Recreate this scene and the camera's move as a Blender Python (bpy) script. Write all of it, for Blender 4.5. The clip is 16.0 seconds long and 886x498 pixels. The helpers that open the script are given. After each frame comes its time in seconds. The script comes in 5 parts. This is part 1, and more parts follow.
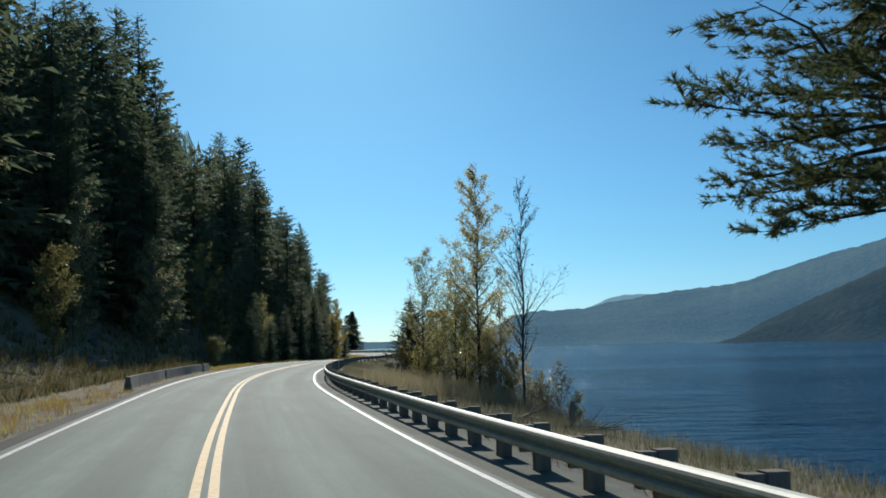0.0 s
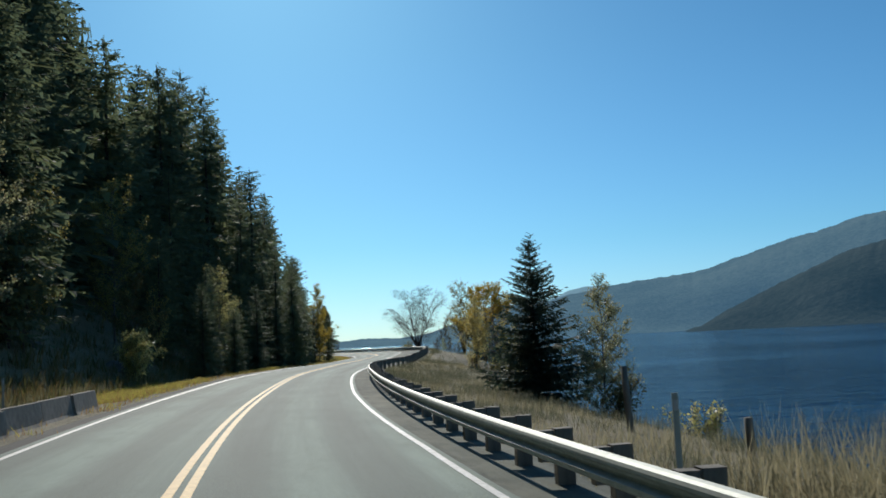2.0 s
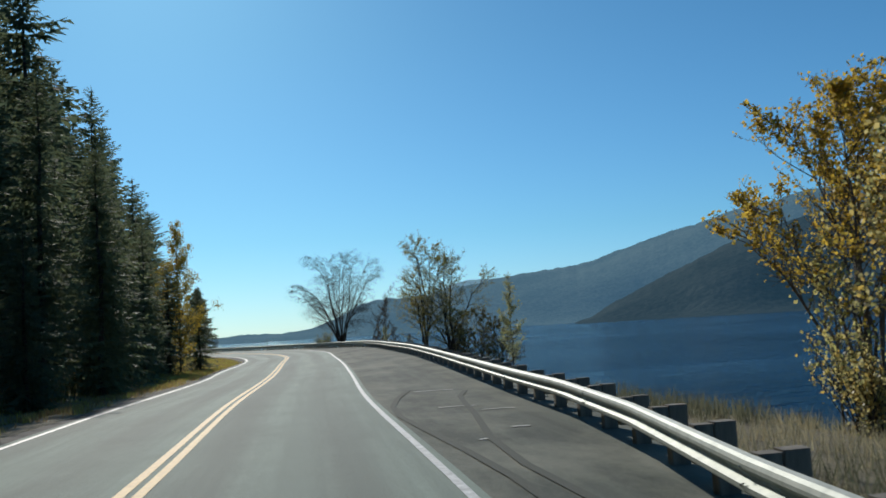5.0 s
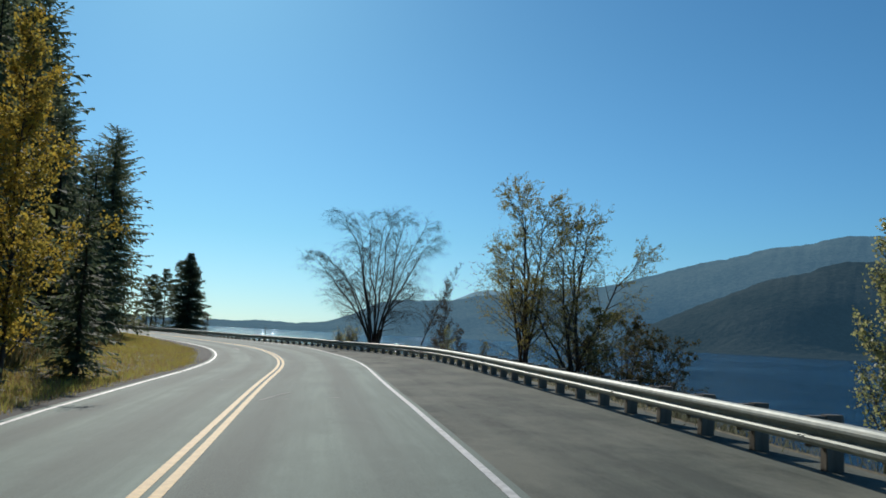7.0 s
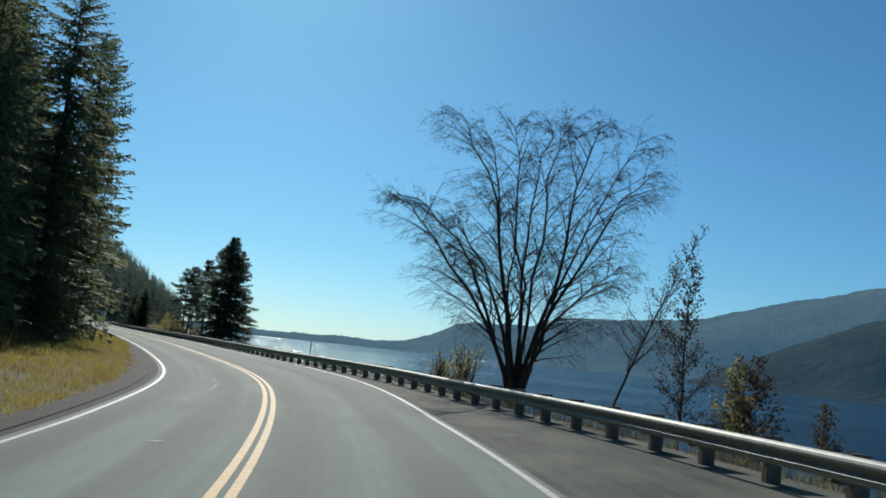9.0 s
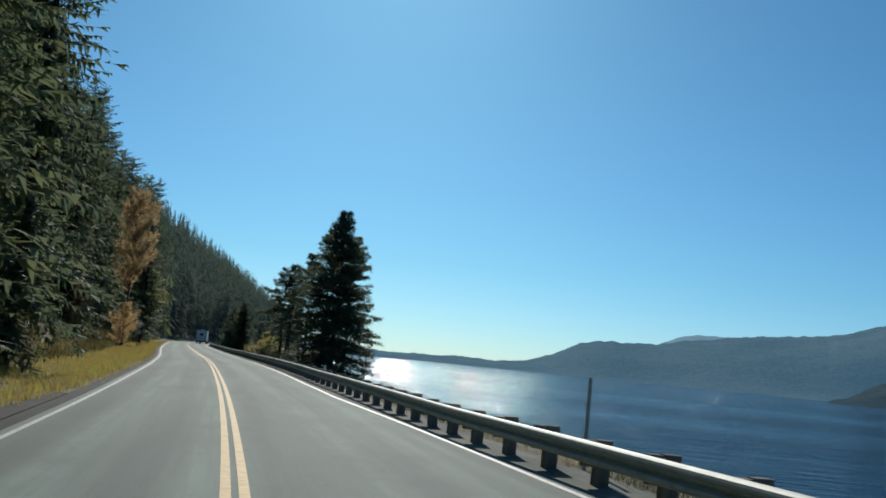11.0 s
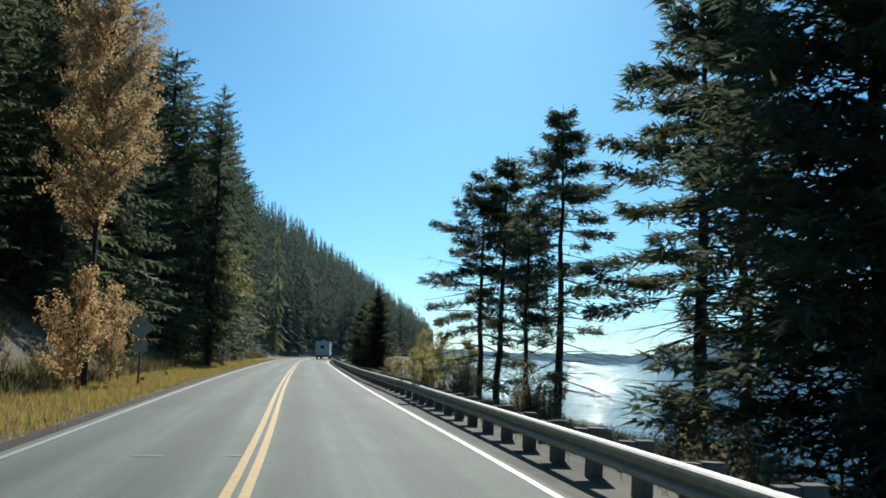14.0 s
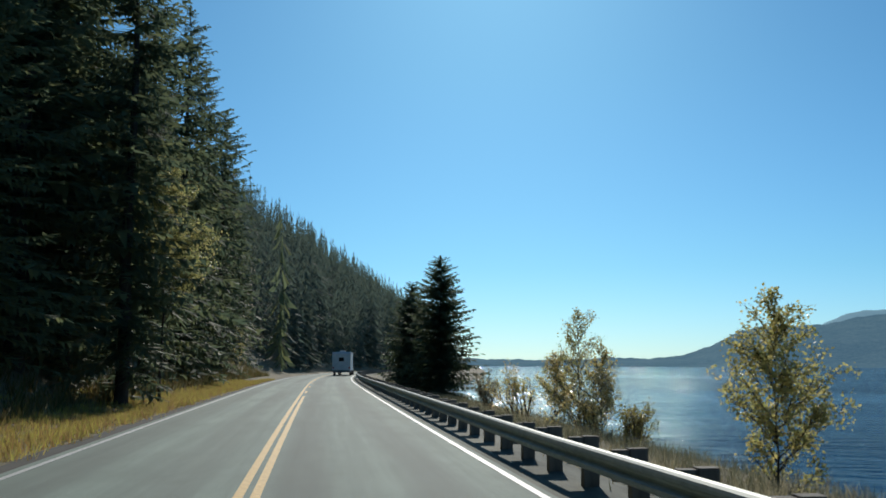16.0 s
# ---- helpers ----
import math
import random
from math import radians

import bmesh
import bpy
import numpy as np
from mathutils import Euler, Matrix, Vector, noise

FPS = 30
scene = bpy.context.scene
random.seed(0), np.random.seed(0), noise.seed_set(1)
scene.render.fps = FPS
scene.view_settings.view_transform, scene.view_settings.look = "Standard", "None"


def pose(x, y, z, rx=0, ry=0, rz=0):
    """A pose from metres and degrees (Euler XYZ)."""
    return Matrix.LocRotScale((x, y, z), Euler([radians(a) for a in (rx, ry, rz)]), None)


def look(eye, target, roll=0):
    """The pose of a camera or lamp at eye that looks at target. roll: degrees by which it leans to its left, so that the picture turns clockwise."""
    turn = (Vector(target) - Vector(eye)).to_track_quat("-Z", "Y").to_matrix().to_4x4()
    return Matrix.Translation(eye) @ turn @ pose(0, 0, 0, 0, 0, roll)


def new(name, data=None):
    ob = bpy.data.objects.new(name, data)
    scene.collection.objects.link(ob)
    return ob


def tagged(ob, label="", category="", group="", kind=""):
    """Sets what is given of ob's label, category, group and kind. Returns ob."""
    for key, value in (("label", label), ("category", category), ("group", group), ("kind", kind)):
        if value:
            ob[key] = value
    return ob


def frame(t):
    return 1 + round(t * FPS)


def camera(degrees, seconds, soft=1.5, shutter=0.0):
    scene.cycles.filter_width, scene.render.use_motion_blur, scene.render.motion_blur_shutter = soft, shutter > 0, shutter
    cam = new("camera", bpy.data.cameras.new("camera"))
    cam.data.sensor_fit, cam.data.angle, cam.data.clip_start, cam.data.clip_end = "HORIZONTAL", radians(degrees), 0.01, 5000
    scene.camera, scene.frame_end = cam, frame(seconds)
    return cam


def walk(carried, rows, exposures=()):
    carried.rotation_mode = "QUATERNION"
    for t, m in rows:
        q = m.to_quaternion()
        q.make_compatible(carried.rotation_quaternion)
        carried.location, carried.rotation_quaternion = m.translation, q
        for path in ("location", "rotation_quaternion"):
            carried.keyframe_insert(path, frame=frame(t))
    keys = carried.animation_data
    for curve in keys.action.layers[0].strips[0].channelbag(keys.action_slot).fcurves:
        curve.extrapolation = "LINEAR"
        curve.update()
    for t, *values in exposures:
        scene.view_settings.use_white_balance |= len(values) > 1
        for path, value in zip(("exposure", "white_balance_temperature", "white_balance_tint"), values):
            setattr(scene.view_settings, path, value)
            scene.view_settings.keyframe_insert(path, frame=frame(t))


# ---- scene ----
cam = camera(50.0, 16.0, 1.7, 0.05)
# seconds, place, then the Euler angles of the camera
PATH = [
    (0.0, 0.00, 0.00, 1.64, 95.80, 1.12, 0.79),
    (0.5, -2.43, 10.13, 1.63, 95.78, 1.91, 0.36),
    (1.0, -4.66, 20.27, 1.62, 95.75, 2.56, -0.17),
    (1.5, -6.69, 30.45, 1.62, 95.75, 2.50, -0.86),
    (2.0, -8.49, 40.72, 1.62, 95.54, 2.87, -1.69),
    (2.5, -9.95, 51.13, 1.63, 95.32, 3.46, -2.81),
    (3.0, -11.16, 61.54, 1.64, 95.26, 3.54, -3.88),
    (3.5, -12.26, 71.98, 1.63, 95.06, 4.07, -4.90),
    (4.0, -13.13, 82.48, 1.61, 94.72, 4.56, -6.36),
    (4.5, -13.68, 93.04, 1.59, 94.57, 4.69, -8.02),
    (5.0, -13.68, 103.45, 1.59, 94.82, 3.52, -8.83),
    (7.5, -13.13, 155.54, 1.61, 95.27, -3.92, -7.30),
    (8.0, -13.03, 165.95, 1.61, 95.40, -4.28, -6.22),
    (8.5, -13.01, 176.40, 1.62, 95.75, -5.12, -4.83),
    (9.0, -13.18, 186.84, 1.63, 96.26, -6.09, -3.36),
    (9.5, -13.77, 197.23, 1.63, 96.95, -7.40, -1.93),
    (12.0, -24.42, 248.24, 1.63, 96.74, -2.68, 7.55),
    (12.5, -27.35, 258.22, 1.64, 96.40, -1.81, 8.93),
    (13.0, -30.45, 268.15, 1.64, 96.37, -2.08, 10.02),
    (13.5, -33.65, 278.10, 1.63, 96.21, -2.78, 10.86),
    (14.0, -36.89, 288.04, 1.61, 96.35, -2.06, 11.42),
    (14.5, -40.34, 297.92, 1.59, 96.31, -1.20, 11.71),
    (15.0, -43.93, 307.79, 1.60, 96.28, -0.42, 11.83),
    (15.5, -47.47, 317.64, 1.62, 96.48, -0.08, 11.82),
    (16.0, -51.07, 327.47, 1.63, 96.90, -0.19, 12.19),
]
EXPOSURES = [(0.0, -0.22), (5.0, -0.3), (9.5, -0.4), (12.0, -0.4), (14.0, 0.0), (16.0, -0.27)]
walk(cam, [(t, pose(x, y, z, rx, ry, rz)) for t, x, y, z, rx, ry, rz in PATH], EXPOSURES)

# ---- light: an autumn sun ahead of the car, over the lake ----
SUN_AZ, SUN_EL = radians(-9.0), radians(29.5)  # azimuth clockwise from +y
world = bpy.data.worlds.new("sky")
scene.world = world
world.use_nodes = True
wn = world.node_tree.nodes
sky = wn.new("ShaderNodeTexSky")
sky.sky_type = "NISHITA"
sky.sun_disc = False
sky.sun_elevation, sky.sun_rotation = SUN_EL, SUN_AZ
sky.air_density, sky.dust_density, sky.ozone_density = 1.0, 0.35, 2.5
wn["Background"].inputs["Strength"].default_value = 0.098
clear = wn.new("ShaderNodeMix")  # the deep blue of very clear, dry air
clear.data_type, clear.blend_type = "RGBA", "MULTIPLY"
clear.inputs[0].default_value = 1.0
up = wn.new("ShaderNodeSeparateXYZ")
world.node_tree.links.new(wn.new("ShaderNodeTexCoord").outputs["Generated"], up.inputs[0])
air = wn.new("ShaderNodeValToRGB")  # paler towards the horizon
air.color_ramp.elements[0].position, air.color_ramp.elements[0].color = 0.0, (0.485, 0.84, 1.33, 1)
air.color_ramp.elements[1].position, air.color_ramp.elements[1].color = 0.3, (0.365, 0.775, 1.0, 1)
mid = air.color_ramp.elements.new(0.1)
mid.color = (0.38, 0.78, 1.08, 1)
world.node_tree.links.new(up.outputs[2], air.inputs[0])
world.node_tree.links.new(air.outputs[0], clear.inputs[7])
world.node_tree.links.new(sky.outputs[0], clear.inputs[6])
world.node_tree.links.new(clear.outputs[2], wn["Background"].inputs["Color"])
sun_data = bpy.data.lights.new("sun", "SUN")
sun_data.energy, sun_data.angle, sun_data.color = 4.3, radians(0.53), (1.0, 0.95, 0.87)
sun = new("sun", sun_data)
sun_way = Vector((math.sin(SUN_AZ) * math.cos(SUN_EL), math.cos(SUN_AZ) * math.cos(SUN_EL), math.sin(SUN_EL)))
sun.matrix_world = look(sun_way * 500, (0, 0, 0))


# ---- materials ----
class Mat:
    """A node material with short calls for the usual nodes."""

    def __init__(self, name, rough=0.8, metal=0.0, spec=0.5):
        self.m = bpy.data.materials.new(name)
        self.m.use_nodes = True
        self.t = self.m.node_tree
        self.b = self.t.nodes["Principled BSDF"]
        self.b.inputs["Roughness"].default_value = rough
        self.b.inputs["Metallic"].default_value = metal
        self.b.inputs["Specular IOR Level"].default_value = spec
        self.co = self.t.nodes.new("ShaderNodeTexCoord")

    def node(self, kind, **values):
        n = self.t.nodes.new(kind)
        for k, v in values.items():
            n.inputs[k.replace("_", " ")].default_value = v
        return n

    def link(self, a, b):
        self.t.links.new(a, b)

    def noise(self, scale, detail=4.0, rough=0.6, coord="Object", stretch=None):
        n = self.node("ShaderNodeTexNoise", Scale=scale, Detail=detail, Roughness=rough)
        src = self.co.outputs[coord]
        if stretch:
            mp = self.node("ShaderNodeMapping", Scale=stretch)
            self.link(src, mp.inputs["Vector"])
            src = mp.outputs[0]
        self.link(src, n.inputs["Vector"])
        return n.outputs["Fac"]

    def ramp(self, fac, stops):
        r = self.t.nodes.new("ShaderNodeValToRGB")
        el = r.color_ramp.elements
        while len(el) < len(stops):
            el.new(0.5)
        for e, (p, c) in zip(el, stops):
            e.position, e.color = p, (*c, 1)
        self.link(fac, r.inputs["Fac"])
        return r.outputs["Color"]

    def mix(self, fac, a, b, mode="MIX"):
        n = self.t.nodes.new("ShaderNodeMix")
        n.data_type, n.blend_type = "RGBA", mode
        for sock, v in ((n.inputs[0], fac), (n.inputs[6], a), (n.inputs[7], b)):
            if isinstance(v, bpy.types.NodeSocket):
                self.link(v, sock)
            elif isinstance(v, tuple):
                sock.default_value = (*v, 1)
            else:
                sock.default_value = v
        return n.outputs[2]

    def color(self, c):
        self.link(c, self.b.inputs["Base Color"])
        return self

    def bump(self, fac, strength=0.3, dist=0.02):
        n = self.node("ShaderNodeBump", Strength=strength, Distance=dist)
        self.link(fac, n.inputs["Height"])
        self.link(n.outputs[0], self.b.inputs["Normal"])
        return self

    def random(self):
        n = self.t.nodes.new("ShaderNodeObjectInfo")
        return n.outputs["Random"]

    def island(self):
        n = self.t.nodes.new("ShaderNodeNewGeometry")
        return n.outputs["Random Per Island"]


def asphalt(name, dark, light, patch, tracks=0.0, worn_from=0.47):
    m = Mat(name, 0.85, spec=0.42 if tracks else 0.1)
    base = m.mix(m.ramp(m.noise(1.0, 5, 0.65, "UV", (1.3, 0.03, 1)), [(0.4, (0, 0, 0)), (0.62, (1, 1, 1))]), dark, light)
    base = m.mix(m.ramp(m.noise(0.45, 7, 0.7, "UV", (1.0, 0.4, 1)), [(worn_from, (0, 0, 0)), (worn_from + 0.19, (0.85, 0.85, 0.85))]), base, patch)
    base = m.mix(0.5, base, m.mix(1.0, base, m.ramp(m.noise(0.16, 6, 0.65, "UV", (1.6, 0.5, 1)), [(0.34, (0.62, 0.64, 0.62)), (0.66, (1.38, 1.36, 1.34))]), "MULTIPLY"))
    if tracks:
        # tyre-polished bands along each lane, worn unevenly
        sep = m.node("ShaderNodeSeparateXYZ")
        m.link(m.co.outputs["UV"], sep.inputs[0])
        warp = m.node("ShaderNodeMath")
        warp.operation, warp.inputs[1].default_value = "MULTIPLY_ADD", 0.5
        m.link(m.noise(1.0, 3, 0.5, "UV", (0.3, 0.03, 1)), warp.inputs[0])
        m.link(sep.outputs[0], warp.inputs[2])
        turn = m.node("ShaderNodeMath")
        turn.operation, turn.inputs[1].default_value = "MULTIPLY", 2 * math.pi / 1.8
        m.link(warp.outputs[0], turn.inputs[0])
        wave = m.node("ShaderNodeMath")
        wave.operation = "COSINE"
        m.link(turn.outputs[0], wave.inputs[0])
        half = m.node("ShaderNodeMath")
        half.operation, half.inputs[1].default_value, half.inputs[2].default_value = "MULTIPLY_ADD", 0.5, 0.5
        m.link(wave.outputs[0], half.inputs[0])
        worn = m.mix(1.0, m.ramp(half.outputs[0], [(0.1, (1, 1, 1)), (0.75, (0, 0, 0))]), m.ramp(m.noise(1.0, 4, 0.6, "UV", (0.5, 0.05, 1)), [(0.3, (0.4, 0.4, 0.4)), (0.65, (1, 1, 1))]), "MULTIPLY")
        base = m.mix(worn, base, m.mix(1.0, base, (tracks, tracks, tracks), "MULTIPLY"))
    grit = m.ramp(m.noise(60, 3), [(0.3, tuple(c * 0.5 for c in dark)), (0.7, tuple(min(1, c * 1.5) for c in light))])
    base = m.mix(0.35, base, grit)
    m.color(base)
    m.bump(m.noise(120, 3), 0.25, 0.006)
    return m.m


def foliage(name, cols, rough=0.6, through_light=0.25, spec=0.12):
    """Leaves: colour by leaf or by tree, with some light let through."""
    m = Mat(name, rough, spec=spec)
    a = m.ramp(m.island(), [(i / max(1, len(cols) - 1), c) for i, c in enumerate(cols)])
    r = m.ramp(m.random(), [(0, (0.75, 0.8, 0.8)), (1, (1.2, 1.15, 1.0))])
    c = m.mix(1.0, a, r, "MULTIPLY")
    m.color(c)
    if through_light:
        tr = m.node("ShaderNodeBsdfTranslucent")
        m.link(c, tr.inputs["Color"])
        mx = m.node("ShaderNodeMixShader")
        mx.inputs[0].default_value = through_light
        m.link(m.b.outputs[0], mx.inputs[1])
        m.link(tr.outputs[0], mx.inputs[2])
        m.link(mx.outputs[0], m.t.nodes["Material Output"].inputs["Surface"])
    return m.m


def plain(name, c0, c1, scale, rough=0.8, metal=0.0, bump=0.2, stretch=None, dist=0.01):
    m = Mat(name, rough, metal)
    n = m.noise(scale, 5, 0.65, "Object", stretch)
    m.color(m.ramp(n, [(0.3, c0), (0.7, c1)]))
    if bump:
        m.bump(m.noise(scale * 4, 4, 0.6, "Object", stretch), bump, dist)
    return m.m


def make_ground():
    m = Mat("ground_soil", 0.95)
    soil = m.ramp(m.noise(0.8, 7, 0.7), [(0.3, (0.09, 0.075, 0.055)), (0.5, (0.18, 0.15, 0.1)), (0.7, (0.26, 0.22, 0.14))])
    litter = m.ramp(m.noise(14, 4), [(0.35, (0.1, 0.085, 0.045)), (0.65, (0.3, 0.265, 0.13))])
    m.color(m.mix(0.45, soil, litter))
    m.bump(m.noise(3, 8, 0.7), 0.7, 0.15)
    return m.m


def make_water():
    m = Mat("lake_water", 0.06, spec=0.5)
    m.b.inputs["IOR"].default_value = 1.33
    m.color(m.ramp(m.noise(0.02, 4, 0.6, "Object", (1, 0.3, 1)), [(0.35, (0.004, 0.045, 0.1)), (0.7, (0.008, 0.07, 0.15))]))
    waves = None
    for scale, detail, weight in ((0.1, 2, 1.5), (0.36, 3, 2.2), (1.1, 4, 1.7), (3.2, 2, 0.25)):
        n = m.noise(scale, detail, 0.55, "Object", (0.4, 1.0, 1))
        mul = m.node("ShaderNodeMath")
        mul.operation = "MULTIPLY"
        mul.inputs[1].default_value = weight
        m.link(n, mul.inputs[0])
        if waves is None:
            waves = mul.outputs[0]
        else:
            add = m.node("ShaderNodeMath")
            add.operation = "ADD"
            m.link(waves, add.inputs[0])
            m.link(mul.outputs[0], add.inputs[1])
            waves = add.outputs[0]
    # gusts: long streaks of rougher and calmer water
    gust = m.node("ShaderNodeMath")
    gust.operation = "MULTIPLY"
    m.link(waves, gust.inputs[0])
    m.link(m.ramp(m.noise(0.012, 5, 0.65, "Object", (0.3, 1.0, 1)), [(0.36, (0.25, 0.25, 0.25)), (0.6, (1, 1, 1))]), gust.inputs[1])
    waves = gust.outputs[0]
    m.bump(waves, 1.0, 0.75)
    return m.m


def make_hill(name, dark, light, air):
    """Wooded slopes kilometres off: a backdrop with the blue haze of the air painted on as emission."""
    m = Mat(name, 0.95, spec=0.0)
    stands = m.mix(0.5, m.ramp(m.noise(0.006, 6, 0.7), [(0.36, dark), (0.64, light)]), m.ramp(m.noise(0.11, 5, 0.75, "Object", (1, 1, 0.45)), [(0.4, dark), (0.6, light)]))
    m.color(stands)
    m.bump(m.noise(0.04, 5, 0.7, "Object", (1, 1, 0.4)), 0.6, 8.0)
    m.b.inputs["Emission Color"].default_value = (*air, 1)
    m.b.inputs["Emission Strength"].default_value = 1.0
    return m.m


M_ROAD = asphalt("road_asphalt", (0.112, 0.157, 0.128), (0.21, 0.282, 0.229), (0.094, 0.132, 0.107), 0.3)
M_SHOULDER = asphalt("shoulder_asphalt", (0.056, 0.066, 0.054), (0.135, 0.15, 0.122), (0.26, 0.262, 0.205), 0.0, 0.42)
M_DARK_SHOULDER = asphalt("dark_gravel_asphalt", (0.045, 0.046, 0.043), (0.085, 0.085, 0.078), (0.1, 0.095, 0.08))
M_GROUND = make_ground()
M_WATER = make_water()
# last colour of each ridge: distance haze that the slope itself emits
M_FAR = make_hill("hazed_far_ridge_forest", (0.03, 0.06, 0.065), (0.12, 0.15, 0.13), (0.055, 0.118, 0.178))
M_BACK = make_hill("hazed_mountain_forest", (0.08, 0.11, 0.12), (0.16, 0.19, 0.19), (0.13, 0.25, 0.33))
M_NEAR_RIDGE = make_hill("hazed_low_ridge_forest", (0.02, 0.033, 0.036), (0.068, 0.078, 0.072), (0.017, 0.042, 0.064))
M_YELLOW = plain("yellow_paint", (0.5, 0.29, 0.05), (0.72, 0.46, 0.11), 9, 0.7, 0, 0.1)
M_WHITE = plain("white_paint", (0.3, 0.31, 0.29), (0.62, 0.63, 0.6), 8, 0.6, 0, 0.1)
M_STEEL = plain("galvanised_steel", (0.28, 0.31, 0.275), (0.44, 0.47, 0.42), 5, 0.62, 0.3, 0.08)
M_POST = plain("weathered_post_wood", (0.1, 0.088, 0.07), (0.25, 0.225, 0.18), 6, 0.9, 0, 0.5, (1, 1, 0.2))
M_CONCRETE = plain("old_concrete", (0.1, 0.09, 0.07), (0.25, 0.225, 0.185), 3, 0.9, 0, 0.4)
M_BARK = plain("dark_bark", (0.025, 0.02, 0.016), (0.085, 0.068, 0.052), 5, 0.95, 0, 0.8, (1, 1, 0.25), 0.03)
M_PALE_BARK = plain("grey_bark", (0.06, 0.05, 0.042), (0.2, 0.17, 0.14), 5, 0.9, 0, 0.6, (1, 1, 0.3), 0.02)
M_ROCK = plain("shale_rock", (0.05, 0.05, 0.048), (0.2, 0.19, 0.175), 1.2, 0.9, 0, 0.9, None, 0.1)
M_NEEDLE = foliage("fir_needles", [(0.12, 0.165, 0.115), (0.145, 0.18, 0.105), (0.18, 0.2, 0.105)], 0.68, 0.55, 0.25)
M_PINE = foliage("pine_needles", [(0.085, 0.115, 0.055), (0.115, 0.14, 0.06), (0.15, 0.165, 0.065)], 0.6, 0.52, 0.3)
M_SPRUCE = foliage("spruce_needles", [(0.045, 0.075, 0.06), (0.06, 0.09, 0.065), (0.085, 0.11, 0.075)], 0.65, 0.35, 0.25)
M_GOLD = foliage("golden_leaves", [(0.6, 0.42, 0.1), (0.66, 0.53, 0.2), (0.56, 0.5, 0.26), (0.38, 0.38, 0.16), (0.48, 0.32, 0.11)], 0.4, 0.68, 0.4)
M_COTTONWOOD = foliage("cottonwood_leaves", [(0.58, 0.36, 0.05), (0.64, 0.45, 0.08), (0.48, 0.38, 0.08), (0.34, 0.24, 0.07)], 0.5, 0.72)
M_PALE_LEAF = foliage("pale_leaves", [(0.3, 0.31, 0.17), (0.44, 0.42, 0.25), (0.22, 0.24, 0.11), (0.36, 0.29, 0.15)], 0.35, 0.6, 0.5)
M_WILLOW = foliage("willow_leaves", [(0.27, 0.25, 0.085), (0.38, 0.33, 0.11), (0.2, 0.19, 0.07), (0.44, 0.36, 0.13)], 0.4, 0.62, 0.4)
M_DEAD_WOOD = plain("bleached_wood", (0.2, 0.18, 0.15), (0.45, 0.42, 0.37), 6, 0.9, 0, 0.4, (0.3, 1, 1))
M_WEEDS = foliage("grey_weeds", [(0.18, 0.175, 0.11), (0.27, 0.25, 0.17), (0.13, 0.14, 0.08), (0.22, 0.18, 0.12)], 0.85, 0.5)
M_YELLOW_GREEN = foliage("yellowing_leaves", [(0.33, 0.35, 0.13), (0.45, 0.43, 0.19), (0.56, 0.48, 0.21), (0.24, 0.27, 0.12)], 0.4, 0.68, 0.4)
M_ORANGE = foliage("orange_leaves", [(0.6, 0.37, 0.16), (0.68, 0.48, 0.25), (0.46, 0.3, 0.16), (0.64, 0.52, 0.3)], 0.45, 0.75, 0.4)
M_BROWN_LEAF = foliage("brown_leaves", [(0.14, 0.085, 0.055), (0.24, 0.15, 0.09), (0.1, 0.08, 0.05), (0.3, 0.24, 0.14)], 0.6, 0.3)
M_DRY_GRASS = foliage("dry_grass", [(0.31, 0.285, 0.2), (0.42, 0.38, 0.27), (0.23, 0.22, 0.15), (0.36, 0.31, 0.21)], 0.85, 0.5)
M_GREEN_GRASS = foliage("yellow_green_grass", [(0.38, 0.37, 0.09), (0.54, 0.47, 0.13), (0.28, 0.3, 0.08), (0.47, 0.36, 0.13)], 0.85, 0.55)
M_TAN_GRASS = foliage("tan_grass", [(0.28, 0.17, 0.085), (0.4, 0.28, 0.14), (0.24, 0.2, 0.085), (0.34, 0.19, 0.1)], 0.85, 0.5)
# bluer than the near firs: distance haze painted into the needle colour
M_HAZED_NEEDLE = foliage("hazed_fir_needles", [(0.1, 0.14, 0.125), (0.125, 0.165, 0.14), (0.15, 0.18, 0.135)], 0.75, 0.5, 0.2)
M_UNDERBRUSH = foliage("underbrush_leaves", [(0.07, 0.085, 0.035), (0.15, 0.14, 0.055), (0.22, 0.15, 0.07), (0.09, 0.1, 0.05)], 0.8, 0.4)


# ---- plan: the road's centre line, its tilt and the rail ----
def spline(pts):
    """A natural cubic through (u, v) points."""
    u = np.array([p[0] for p in pts], float)
    v = np.array([p[1] for p in pts], float)
    n, h = len(u), np.diff(u)
    a, b = np.eye(n), np.zeros(n)
    for i in range(1, n - 1):
        a[i, i - 1], a[i, i], a[i, i + 1] = h[i - 1], 2 * (h[i - 1] + h[i]), h[i]
        b[i] = 6 * ((v[i + 1] - v[i]) / h[i] - (v[i] - v[i - 1]) / h[i - 1])
    m = np.linalg.solve(a, b)

    def at(x):
        x = np.asarray(x, float)
        i = np.clip(np.searchsorted(u, x) - 1, 0, n - 2)
        d0, d1, hh = x - u[i], u[i + 1] - x, h[i]
        return m[i] * d1 ** 3 / (6 * hh) + m[i + 1] * d0 ** 3 / (6 * hh) + (v[i] / hh - m[i] * hh / 6) * d1 + (v[i + 1] / hh - m[i + 1] * hh / 6) * d0
    return at


